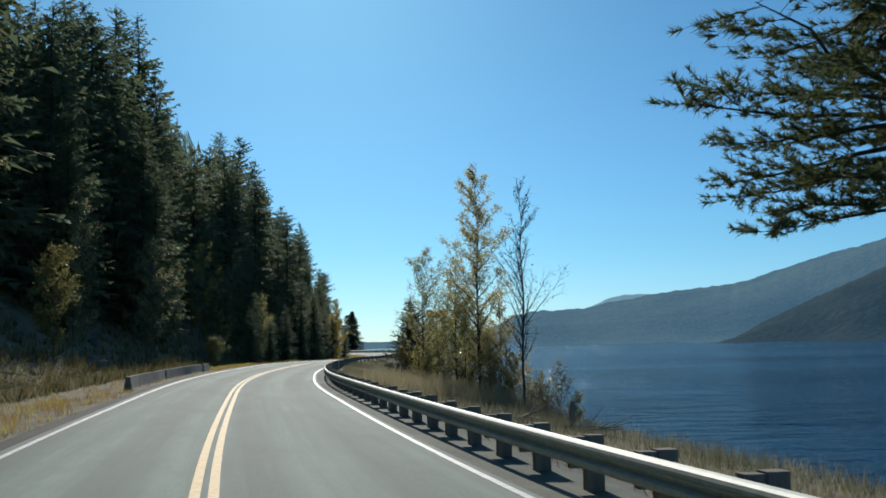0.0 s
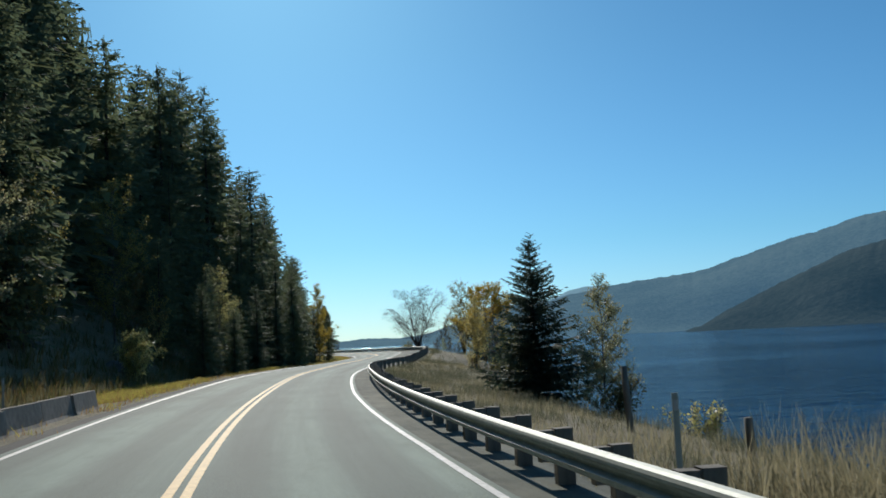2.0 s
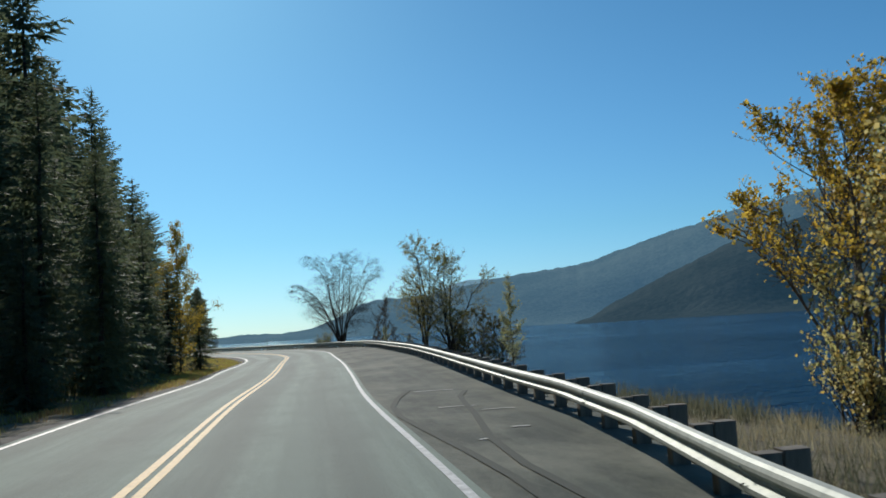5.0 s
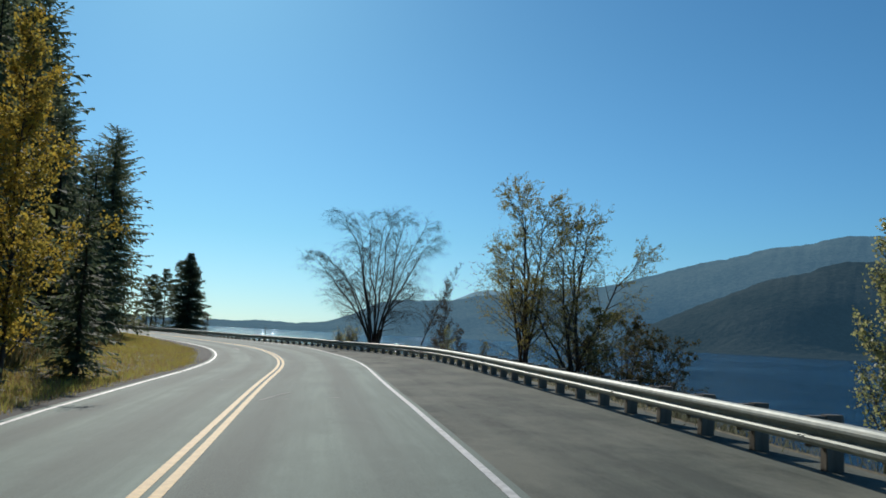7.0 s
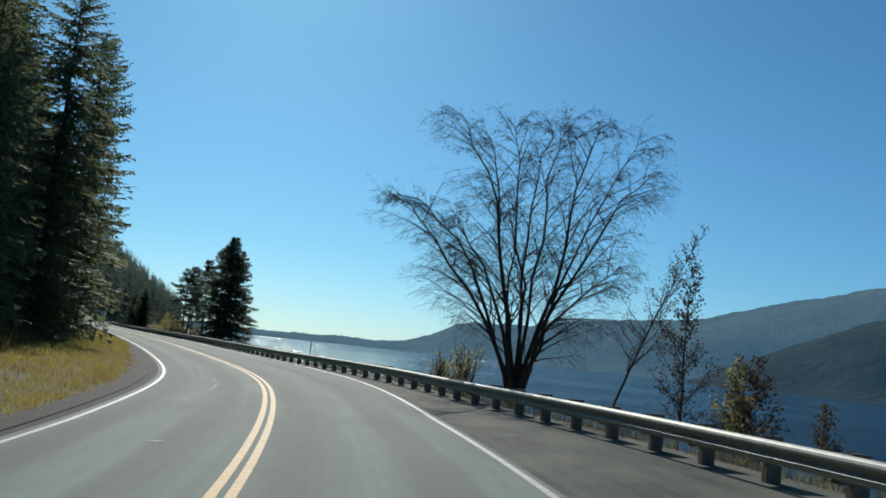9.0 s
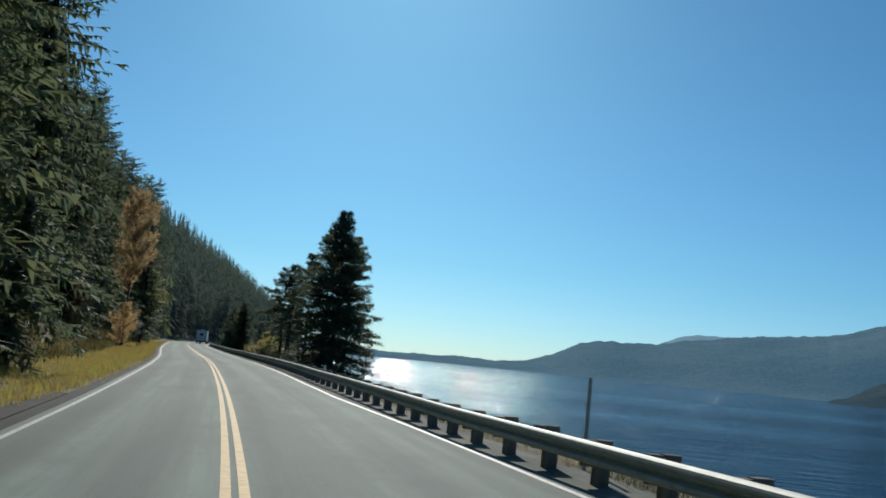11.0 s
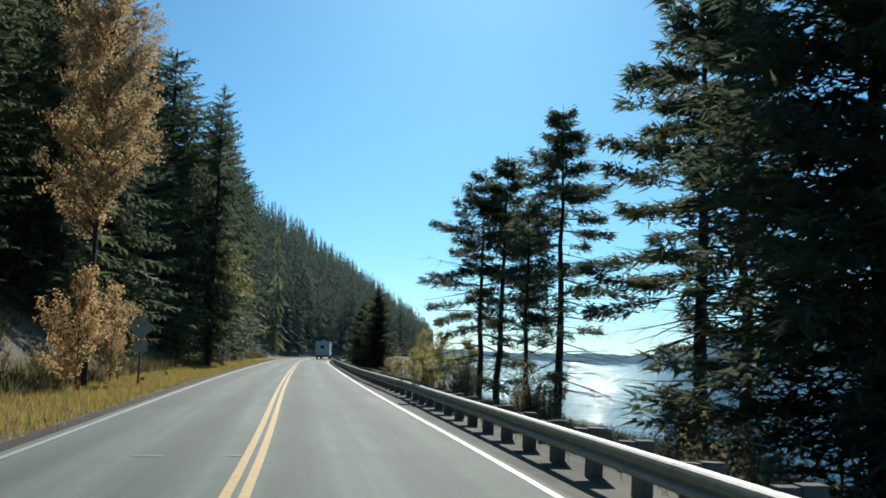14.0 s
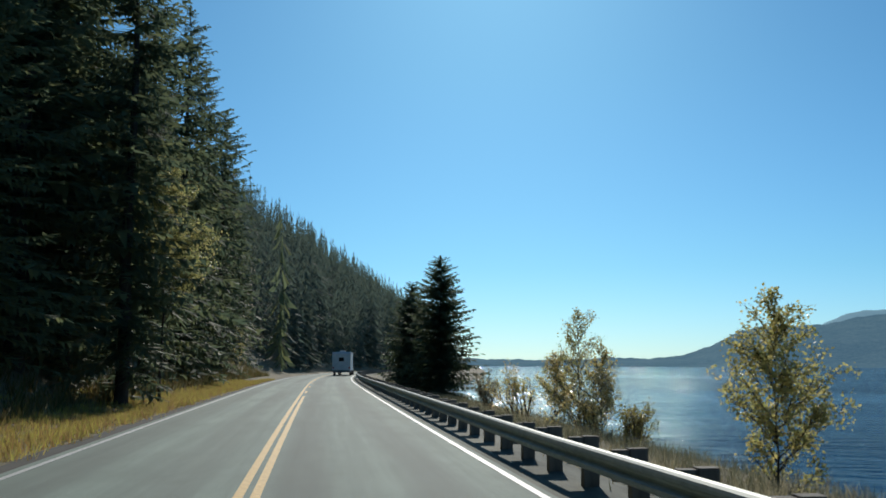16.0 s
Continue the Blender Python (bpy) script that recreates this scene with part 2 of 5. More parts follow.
CENTRE = spline([(-60, 15.5), (-30, 7.6), (0, -0.1), (10.7, -2.83), (21, -5.2), (31, -7.35), (41.5, -9.5), (61.8, -12.63), (82.6, -14.6), (103.3, -15.6),
                 (113.7, -15.5), (120, -15.45), (128, -15.38), (140, -15.0), (152, -14.75), (165.2, -14.67), (178, -14.55), (186.4, -14.45), (197.3, -14.75), (211, -15.95), (222, -17.6), (241, -22.6), (259, -28.2), (278.4, -34.52), (298.2, -41.24), (318, -48.46),
                 (338.6, -55.93), (380, -70.6), (430, -87.5), (479, -100.5), (520, -107), (560, -112), (620, -119), (700, -130), (850, -155), (1000, -182), (1300, -245)])
BANK_Y = [-60, 0, 10, 20, 41, 61, 72, 93, 103, 115, 155, 166, 176, 187, 197, 225, 248, 268, 278, 298, 310, 340, 1300]
BANK_DEG = [0.6, 0.6, 0.9, 1.2, 1.5, 1.8, 2.0, 2.2, 1.6, 1.0, -2.6, -2.9, -3.2, -3.5, -3.6, -3.0, -1.9, -1.4, -1.5, -0.8, -0.3, 0, 0]
RISE_Y = [-60, 0, 40, 62, 103, 114, 165, 197, 259, 300, 340, 1300]
RISE = [0, 0.0, 0.01, 0.03, 0.04, 0.03, -0.09, -0.1, -0.03, -0.02, 0, 0]
RAIL_Y = [-60, 0, 20, 40, 95, 100, 105, 110, 115, 120, 130, 143, 166, 180, 193, 204, 216, 232, 246, 270, 300, 320, 340, 1300]
RAIL_D = [4.1, 4.1, 4.15, 4.1, 4.25, 4.35, 4.5, 5.1, 5.9, 6.4, 6.75, 7.0, 7.5, 7.5, 7.3, 6.6, 5.6, 5.0, 4.4, 4.25, 4.35, 4.5, 4.2, 4.3]
LEFT_Y, LEFT_D = [-60, 110, 150, 165, 190, 205, 250, 340, 1300], [-3.15, -3.15, -3.3, -3.75, -3.7, -3.5, -3.4, -3.55, -3.55]
EDGE_Y, EDGE_D = [-60, 56, 66, 76, 98, 110, 122, 130, 145, 165, 208, 216, 226, 238, 248, 259, 1300], [3.52, 3.5, 3.35, 3.25, 3.3, 3.47, 3.4, 3.4, 3.4, 3.65, 3.7, 3.9, 4.15, 4.3, 4.05, 3.65, 3.6]
FOOT_Y = [-60, 150, 175, 200, 235, 260, 1300]
FOOT_D = [-8.2, -8.2, -9.0, -11.5, -10.5, -8.5, -8.5]
LAKE = -3.0
BANK_W_Y, BANK_W = [-60, 120, 125, 132, 158, 172, 245, 256, 272, 284, 298, 1300], [1, 1, 0.75, 0.5, 0.5, 1, 1, 0.6, 0.6, 0.8, 1, 1]  # how broad the lake bank is


def centre(y):
    x = float(CENTRE(y))
    s = (float(CENTRE(y + 0.5)) - float(CENTRE(y - 0.5)))
    k = math.hypot(1, s)
    return x, (1 / k, -s / k)


def rail_offset(y):
    return float(np.interp(y, RAIL_Y, RAIL_D))


def height(y, d):
    """Ground height at the station y, d metres to the right of the centre line."""
    tan = math.tan(radians(float(np.interp(y, BANK_Y, BANK_DEG))))
    base = float(np.interp(y, RISE_Y, RISE))
    ro, foot = rail_offset(y), float(np.interp(y, FOOT_Y, FOOT_D))
    if d > ro + 0.8:
        e = d - ro - 0.8
        z = base - tan * (ro + 0.8) * max(0, 1 - e / 12) + float(np.interp(e / float(np.interp(y, BANK_W_Y, BANK_W)), [0, 2.5, 6, 9, 11, 30, 80], [0, -0.3, -0.9, -2.4, -3.6, -8, -12]))
        return z + 0.12 * noise.noise((y * 0.3, d * 0.3, 0)) * min(1, e)
    if d < -4.7:
        e = -4.7 - d
        z = base + tan * 4.7 * max(0, 1 - e / 8)
        z -= 0.18 * math.sin(min(1, e / 3.2) * math.pi)
        up = max(0, foot - d)
        z += float(np.interp(up, [0, 1.5, 5, 30, 80, 200, 400], [0, 0.9, 3.4, 22, 58, 110, 150]))
        return z + noise.noise((y * 0.12, d * 0.12, 3)) * min(1.2, 0.06 + up * 0.12) + 0.5 * noise.noise((y * 0.5, d * 0.5, 5)) * min(1, up * 0.2)
    return base - tan * d


def place(y, d, lift=0.0):
    x, (nx, ny) = centre(y)
    return Vector((x + nx * d, y + ny * d, height(y, d) + lift))


def station(x, y):
    """The station and offset of a point of the plan."""
    s = y
    for _ in range(8):
        cx, (nx, ny) = centre(s)
        s += (x - cx) * -ny + (y - s) * nx
    cx, (nx, ny) = centre(s)
    return s, (x - cx) * nx + (y - s) * ny


def ground_at(x, y):
    s, d = station(x, y)
    return height(s, d)


# ---- mesh building ----
class Build:
    def __init__(self):
        self.v, self.f = [], []

    def tube(self, a, b, ra, rb, sides=5, cap=False):
        a, b = Vector(a), Vector(b)
        ax = (b - a)
        if ax.length < 1e-6:
            return
        ax.normalize()
        p = ax.orthogonal().normalized()
        q = ax.cross(p)
        n = len(self.v)
        for c, r in ((a, ra), (b, rb)):
            for i in range(sides):
                w = 2 * math.pi * i / sides
                self.v.append(tuple(c + p * (r * math.cos(w)) + q * (r * math.sin(w))))
        for i in range(sides):
            j = (i + 1) % sides
            self.f.append((n + i, n + j, n + sides + j, n + sides + i))
        if cap:
            self.f.append(tuple(range(n + sides, n + 2 * sides)))

    def poly(self, *pts):
        n = len(self.v)
        self.v.extend(tuple(p) for p in pts)
        self.f.append(tuple(range(n, n + len(pts))))

    def box(self, lo, hi, bevel=0.0):
        (x0, y0, z0), (x1, y1, z1) = lo, hi
        b = bevel
        n = len(self.v)
        if b:
            ring = [(x0 + b, y0), (x1 - b, y0), (x1, y0 + b), (x1, y1 - b), (x1 - b, y1), (x0 + b, y1), (x0, y1 - b), (x0, y0 + b)]
        else:
            ring = [(x0, y0), (x1, y0), (x1, y1), (x0, y1)]
        k = len(ring)
        for z in (z0, z1):
            self.v.extend((x, y, z) for x, y in ring)
        for i in range(k):
            j = (i + 1) % k
            self.f.append((n + i, n + j, n + k + j, n + k + i))
        self.f.append(tuple(range(n + k, n + 2 * k)))
        self.f.append(tuple(reversed(range(n, n + k))))

    def mesh(self, name, material, smooth=False):
        me = bpy.data.meshes.new(name)
        me.from_pydata(self.v, [], self.f)
        me.materials.append(material)
        if smooth:
            me.polygons.foreach_set("use_smooth", [True] * len(me.polygons))
        me.update()
        return me


def part(name, me, parent, label="", at=None):
    ob = new(name, me)
    ob.parent = parent
    if at is not None:
        ob.matrix_basis = at
    return tagged(ob, label)


def thing(name, label, category, at=None, group="", kind=""):
    ob = new(name)
    ob.empty_display_size = 0.2
    if at is not None:
        ob.matrix_basis = at
    return tagged(ob, label, category, group, kind)


def ribbon(name, ys, left, right, lift, material, across=1):
    """A strip of the road's surface between two offsets, with UVs in metres."""
    me = bpy.data.meshes.new(name)
    v, f, uv = [], [], []
    for y in ys:
        a, b = left(y), right(y)
        for k in range(across + 1):
            d = a + (b - a) * k / across
            v.append(tuple(place(y, d, lift)))
            uv.append((d, y))
    w = across + 1
    for i in range(len(ys) - 1):
        for k in range(across):
            f.append((i * w + k, i * w + k + 1, (i + 1) * w + k + 1, (i + 1) * w + k))
    me.from_pydata(v, [], f)
    lay = me.uv_layers.new(name="UVMap")
    for lo in me.loops:
        lay.data[lo.index].uv = uv[lo.vertex_index]
    me.materials.append(material)
    me.polygons.foreach_set("use_smooth", [True] * len(me.polygons))
    return me


# ---- setting ----
YS = [-50 + 2.5 * i for i in range(280)]
YS_FAR = [-60 + 6 * i for i in range(int(1360 / 6))]
OFFS = [-420, -300, -200, -140, -100, -80, -64, -50, -40, -32, -26, -21, -17, -14, -12, -10.5, -9.5, -8.7, -8, -7, -6, -5.2, -4.7]
gv, gf = [], []


def left_shoulder(y):
    """Offset at which the paving ends on the hill side."""
    return max(-4.7, float(np.interp(y, LEFT_Y, LEFT_D)) - 0.62 + 0.12 * noise.noise((y * 0.3, 0, 0)))


RIGHT = [0.75, 1.8, 3.3, 5, 6.8, 8.5, 10, 11.8, 16, 30, 60]
for y in YS_FAR:
    ro = rail_offset(y)
    for d in OFFS[:-1]:
        gv.append(tuple(place(y, d, -0.01)))
    gv.append(tuple(place(y, left_shoulder(y) - 0.06, -0.012)))
    gv.append(tuple(place(y, left_shoulder(y) + 0.1, -0.12)))
    gv.append(tuple(place(y, ro + 0.6, -0.12)))
    for e in RIGHT:
        gv.append(tuple(place(y, ro + e + 0.06, -0.01)))
w = len(OFFS) + 2 + len(RIGHT)
for i in range(len(YS_FAR) - 1):
    for k in range(w - 1):
        gf.append((i * w + k, i * w + k + 1, (i + 1) * w + k + 1, (i + 1) * w + k))
gme = bpy.data.meshes.new("ground")
gme.from_pydata(gv, [], gf)
gme.materials.append(M_GROUND)
gme.polygons.foreach_set("use_smooth", [True] * len(gme.polygons))
tagged(new("ground", gme), "brown soil hillside and lake bank with dead grass", "ground", kind="structure")

tagged(new("road", ribbon("road", YS, lambda y: float(np.interp(y, LEFT_Y, LEFT_D)) - 0.22, lambda y: float(np.interp(y, EDGE_Y, EDGE_D)) + 0.16, 0, M_ROAD, 6)), "worn grey asphalt two-lane lakeside road", "road", kind="structure")
tagged(new("pavement", ribbon("pavement", YS, lambda y: float(np.interp(y, EDGE_Y, EDGE_D)) + 0.16, lambda y: rail_offset(y) + 0.9, -0.006, M_SHOULDER, 6)),
       "dark patched asphalt shoulder and pullout by the guardrail", "shoulder", kind="structure")
tagged(new("pavement", ribbon("pavement", YS, left_shoulder, lambda y: float(np.interp(y, LEFT_Y, LEFT_D)) - 0.22, -0.006, M_DARK_SHOULDER, 2)),
       "dark gravelly asphalt strip beside the verge", "shoulder", kind="structure")
LEFT_APRON = [196 + 2.5 * i for i in range(24)]
tagged(new("pavement", ribbon("pavement", LEFT_APRON, lambda y: -4.3 - 0.45 * math.sin((y - 196) / 57.5 * math.pi) ** 0.6, lambda y: -4.0, 0.012, M_DARK_SHOULDER, 4)),
       "dark asphalt widening on the inside of the bend", "shoulder", kind="structure")
FINE = [-50 + 1.0 * i for i in range(640)]


def stripe(name, d, width, material, label, ys=FINE):
    at = d if callable(d) else (lambda y: d)
    tagged(new(name, ribbon(name, ys, lambda y: at(y) - width / 2, lambda y: at(y) + width / 2, 0.005, material)), label, "road marking", kind="structure")


stripe("yellow_line", -0.105, 0.125, M_YELLOW, "worn solid yellow centre line on asphalt")
stripe("yellow_line", 0.105, 0.125, M_YELLOW, "worn solid yellow centre line on asphalt", [y for y in FINE if y < 374])
for k in range(9):
    stripe("yellow_dash", 0.105, 0.125, M_YELLOW, "short yellow passing dash on asphalt", [378 + 12 * k + i for i in range(4)])
stripe("edge_line", lambda y: float(np.interp(y, EDGE_Y, EDGE_D)), 0.108, M_WHITE, "worn white edge line on asphalt")
stripe("edge_line", lambda y: float(np.interp(y, LEFT_Y, LEFT_D)), 0.108, M_WHITE, "worn white edge line on asphalt")

wb = Build()
wb.poly((-4500, -1500, LAKE), (4600, -1500, LAKE), (4600, 4700, LAKE), (-4500, 4700, LAKE))
tagged(new("water", wb.mesh("water", M_WATER)), "deep blue rippled lake water", "lake", kind="structure")


def ridge(name, label, profile, radius, depth, material, bumps, eye=(-15, 160)):
    """A range of wooded hills round the lake: azimuth (degrees right of +y) and the skyline's elevation."""
    az = [p[0] for p in profile]
    el = [p[1] for p in profile]
    n = int((az[-1] - az[0]) / 0.08) + 1
    rows = 16
    v, f = [], []
    for i in range(n):
        a = az[0] + 0.08 * i
        top = math.tan(radians(float(np.interp(a, az, el)))) * radius
        for k in range(rows):
            u = k / (rows - 1)
            r = radius + depth * (u - 1) + 130 * noise.noise((a * 0.12, u * 1.5, 7)) * (1 - u)
            h = top * math.sin(min(1, u) * math.pi / 2) ** 0.9
            h += bumps * noise.noise((a * 0.5, u * 2, 1)) * u + bumps * 0.5 * noise.noise((a * 2.1, u * 5, 2)) * u + bumps * 0.14 * noise.noise((a * 9, u * 6, 4)) * u + bumps * 0.22 * noise.noise((a * 23, u * 12, 6)) * u ** 6
            ar = radians(a)
            v.append((eye[0] + r * math.sin(ar), eye[1] + r * math.cos(ar), LAKE - 2 + max(0, h * min(1, u * 4))))
    for i in range(n - 1):
        for k in range(rows - 1):
            f.append((i * rows + k, (i + 1) * rows + k, (i + 1) * rows + k + 1, i * rows + k + 1))
    me = bpy.data.meshes.new(name)
    me.from_pydata(v, [], f)
    me.materials.append(material)
    me.polygons.foreach_set("use_smooth", [True] * len(me.polygons))
    tagged(new(name, me), label, "hills", kind="structure")


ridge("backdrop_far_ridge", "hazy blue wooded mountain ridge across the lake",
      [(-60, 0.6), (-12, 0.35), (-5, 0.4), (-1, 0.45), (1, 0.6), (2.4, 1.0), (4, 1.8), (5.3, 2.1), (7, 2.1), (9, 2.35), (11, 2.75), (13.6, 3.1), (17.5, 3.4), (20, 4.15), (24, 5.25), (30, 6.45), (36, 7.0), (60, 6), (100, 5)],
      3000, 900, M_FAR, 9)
ridge("backdrop_back_ridge", "far mountain shoulder behind the ridge, paled by painted haze",
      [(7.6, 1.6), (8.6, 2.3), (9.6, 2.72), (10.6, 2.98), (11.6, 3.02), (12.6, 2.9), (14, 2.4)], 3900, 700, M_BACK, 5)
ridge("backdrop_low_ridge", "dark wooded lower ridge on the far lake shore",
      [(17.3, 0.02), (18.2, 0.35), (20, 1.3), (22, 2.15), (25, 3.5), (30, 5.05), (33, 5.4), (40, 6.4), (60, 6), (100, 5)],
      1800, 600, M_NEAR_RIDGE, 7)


# ---- trees ----
def conifer(seed, high, wide, first, levels, per, segs, droop=0.25, material=None, open_=0.0, trunk=0.016, blunt=0.7, fan=0.42, slim=0.38):
    """A fir or spruce: trunk mesh and a crown of many drooping sprays."""
    rnd = random.Random(seed)
    t, c = Build(), Build()
    bend = [Vector((rnd.uniform(-1, 1), rnd.uniform(-1, 1), 0)) * high * 0.006 for _ in range(9)]
    knots = [Vector((0, 0, high * i / 8)) + bend[i] * (i > 0) for i in range(9)]
    for i in range(8):
        t.tube(knots[i] - Vector((0, 0, 0.6 if i == 0 else 0)), knots[i + 1], high * trunk * (1 - i / 8.3), high * trunk * (1 - (i + 1) / 8.3), 7)

    def stem(z):
        u = max(0, min(7.999, z / high * 8))
        i = int(u)
        return knots[i].lerp(knots[i + 1], u - i)

    for lv in range(levels):
        u = lv / (levels - 1)
        z = first * high + (1 - first) * high * (u ** 0.92)
        reach = wide * (1 - u) ** blunt * (0.55 + 0.45 * min(1, u * 6 + 0.35)) + 0.12
        for b in range(per):
            if rnd.random() < open_:
                continue
            a = rnd.uniform(0, 2 * math.pi)
            ln = reach * rnd.uniform(0.5, 1.15)
            out = Vector((math.cos(a), math.sin(a), 0))
            side = Vector((-out.y, out.x, 0))
            base = stem(z) + Vector((0, 0, rnd.uniform(-0.3, 0.3)))
            up = 0.35 * u - droop * (1 - u) + rnd.uniform(-0.14, 0.14)
            pts = []
            for k in range(segs + 1):
                w_ = k / segs
                pts.append(base + out * (ln * w_) + Vector((0, 0, ln * (up * w_ - droop * 0.5 * w_ * w_ + 0.16 * w_ ** 3))))
            for k in range(segs):
                w_ = (k + 0.5) / segs
                p, q = pts[k], pts[k + 1]
                wid = ln * fan * (1 - w_ * 0.72) * rnd.uniform(0.5, 1.3) + 0.05
                half = (q - p) * slim
                for sg in (-1, 1):
                    if rnd.random() < 0.15:
                        continue
                    o = p.lerp(q, rnd.random())
                    tip = o + side * (sg * wid * rnd.uniform(0.55, 1.0)) + out * (wid * rnd.uniform(0.25, 1.1)) + Vector((0, 0, -wid * rnd.uniform(-0.1, 0.55)))
                    c.poly(o - half, o + half, tip)
                if rnd.random() < 0.7:
                    o = p.lerp(q, rnd.random())
                    c.poly(o - half, o + half, o + out * rnd.uniform(0, 0.4) * wid + Vector((rnd.uniform(-0.1, 0.1), rnd.uniform(-0.1, 0.1), -wid * rnd.uniform(0.3, 0.7))))
            e = pts[-1]
            c.poly(pts[-2] - side * 0.04, pts[-2] + side * 0.04, e + out * ln * 0.06)
    top = stem(high * 0.985)
    for b in range(5):
        a = rnd.uniform(0, 6.28)
        c.poly(top - Vector((0, 0, 0.5)), top + Vector((math.cos(a) * 0.12, math.sin(a) * 0.12, -0.2)), top + Vector((0, 0, high * 0.02)))
    return t.mesh("trunk", M_BARK, True), c.mesh("crown", material or M_NEEDLE)


def pine(seed, high, whorls, reach, first=0.2, bare=0.25, tuft=0.55, blades=9, ball=0.0, tilt=-0.1, twigs=4):
    """An open pine: long limbs with tufts of needles at the ends, dead limbs lower down."""
    rnd = random.Random(seed)
    t, c = Build(), Build()
    pts = [Vector((rnd.uniform(-1, 1) * high * 0.008 * (i > 0), rnd.uniform(-1, 1) * high * 0.008 * (i > 0), high * i / 8 - (0.6 if i == 0 else 0))) for i in range(9)]
    for i in range(8):
        t.tube(pts[i], pts[i + 1], high * 0.016 * (1 - i / 8.6), high * 0.016 * (1 - (i + 1) / 8.6), 8)

    def stem(z):
        u = max(0, min(7.999, z / high * 8))
        return pts[int(u)].lerp(pts[int(u) + 1], u - int(u))

    def spray(p, way, size):
        side = way.cross(Vector((0, 0, 1)))
        side = side.normalized() if side.length > 0.01 else Vector((1, 0, 0))
        upv = side.cross(way)
        for _ in range(blades):
            a = rnd.uniform(-1, 1) * 1.1
            dirv = (way * math.cos(a) + side * math.sin(a) + upv * (rnd.uniform(-0.35, 0.5) + ball * rnd.uniform(-1, 1))).normalized()
            o = p - way * rnd.uniform(0, size * 0.9)
            wv = dirv.cross(Vector((rnd.uniform(-1, 1), rnd.uniform(-1, 1), rnd.uniform(-1, 1)))).normalized() * size * 0.06
            c.poly(o - wv, o + wv, o + dirv * size * rnd.uniform(0.6, 1.1))

    for w_ in range(whorls):
        u = w_ / (whorls - 1)
        z = high * (first + (0.97 - first) * u)
        for b in range(rnd.choice((3, 4, 5))):
            a = rnd.uniform(0, 6.28)
            ln = reach * (1 - u) ** 0.7 * rnd.uniform(0.5, 1.1) * (0.8 if u < 0.1 else 1) + 0.25
            out = Vector((math.cos(a), math.sin(a), 0))
            side = Vector((-out.y, out.x, 0))
            slope = 0.45 * u + tilt + rnd.uniform(-0.12, 0.12)
            p = stem(z)
            limb = [p]
            for k in range(1, 5):
                q = p + out * ln * k / 4 + Vector((0, 0, ln * (slope * k / 4 - 0.18 * (k / 4) ** 2 + 0.12 * (k / 4) ** 3))) + side * rnd.uniform(-0.05, 0.05) * ln
                limb.append(q)
            r0 = 0.012 * ln + 0.012
            for k in range(4):
                t.tube(limb[k], limb[k + 1], r0 * (1 - k / 4.5), r0 * (1 - (k + 1) / 4.5), 4)
            dead = u < bare and rnd.random() < 0.65
            for k in range(2, 5) if not dead else ():
                for s_ in range(twigs if k < 4 else twigs + 2):
                    w2 = rnd.uniform(0, 1)
                    o = limb[k - 1].lerp(limb[k], w2)
                    sg = rnd.choice((-1, 1))
                    tip = o + (side * sg * rnd.uniform(0.08, 0.3) + out * rnd.uniform(0.05, 0.25)) * ln + Vector((0, 0, rnd.uniform(-0.05, 0.12) * ln))
                    t.tube(o, tip, 0.008, 0.004, 3)
                    for j in range(3):
                        spray(o.lerp(tip, 0.45 + 0.28 * j), ((tip - o).normalized() + Vector((0, 0, 0.15))).normalized(), tuft * rnd.uniform(0.7, 1.15))
            if dead:
                for s_ in range(5):
                    o = limb[1].lerp(limb[4], rnd.random())
                    t.tube(o, o + side * rnd.uniform(-0.25, 0.25) * ln + out * 0.15 * ln + Vector((0, 0, rnd.uniform(-0.12, 0.05) * ln)), 0.008, 0.002, 3)
    return t.mesh("trunk", M_BARK, True), c.mesh("crown", M_PINE)


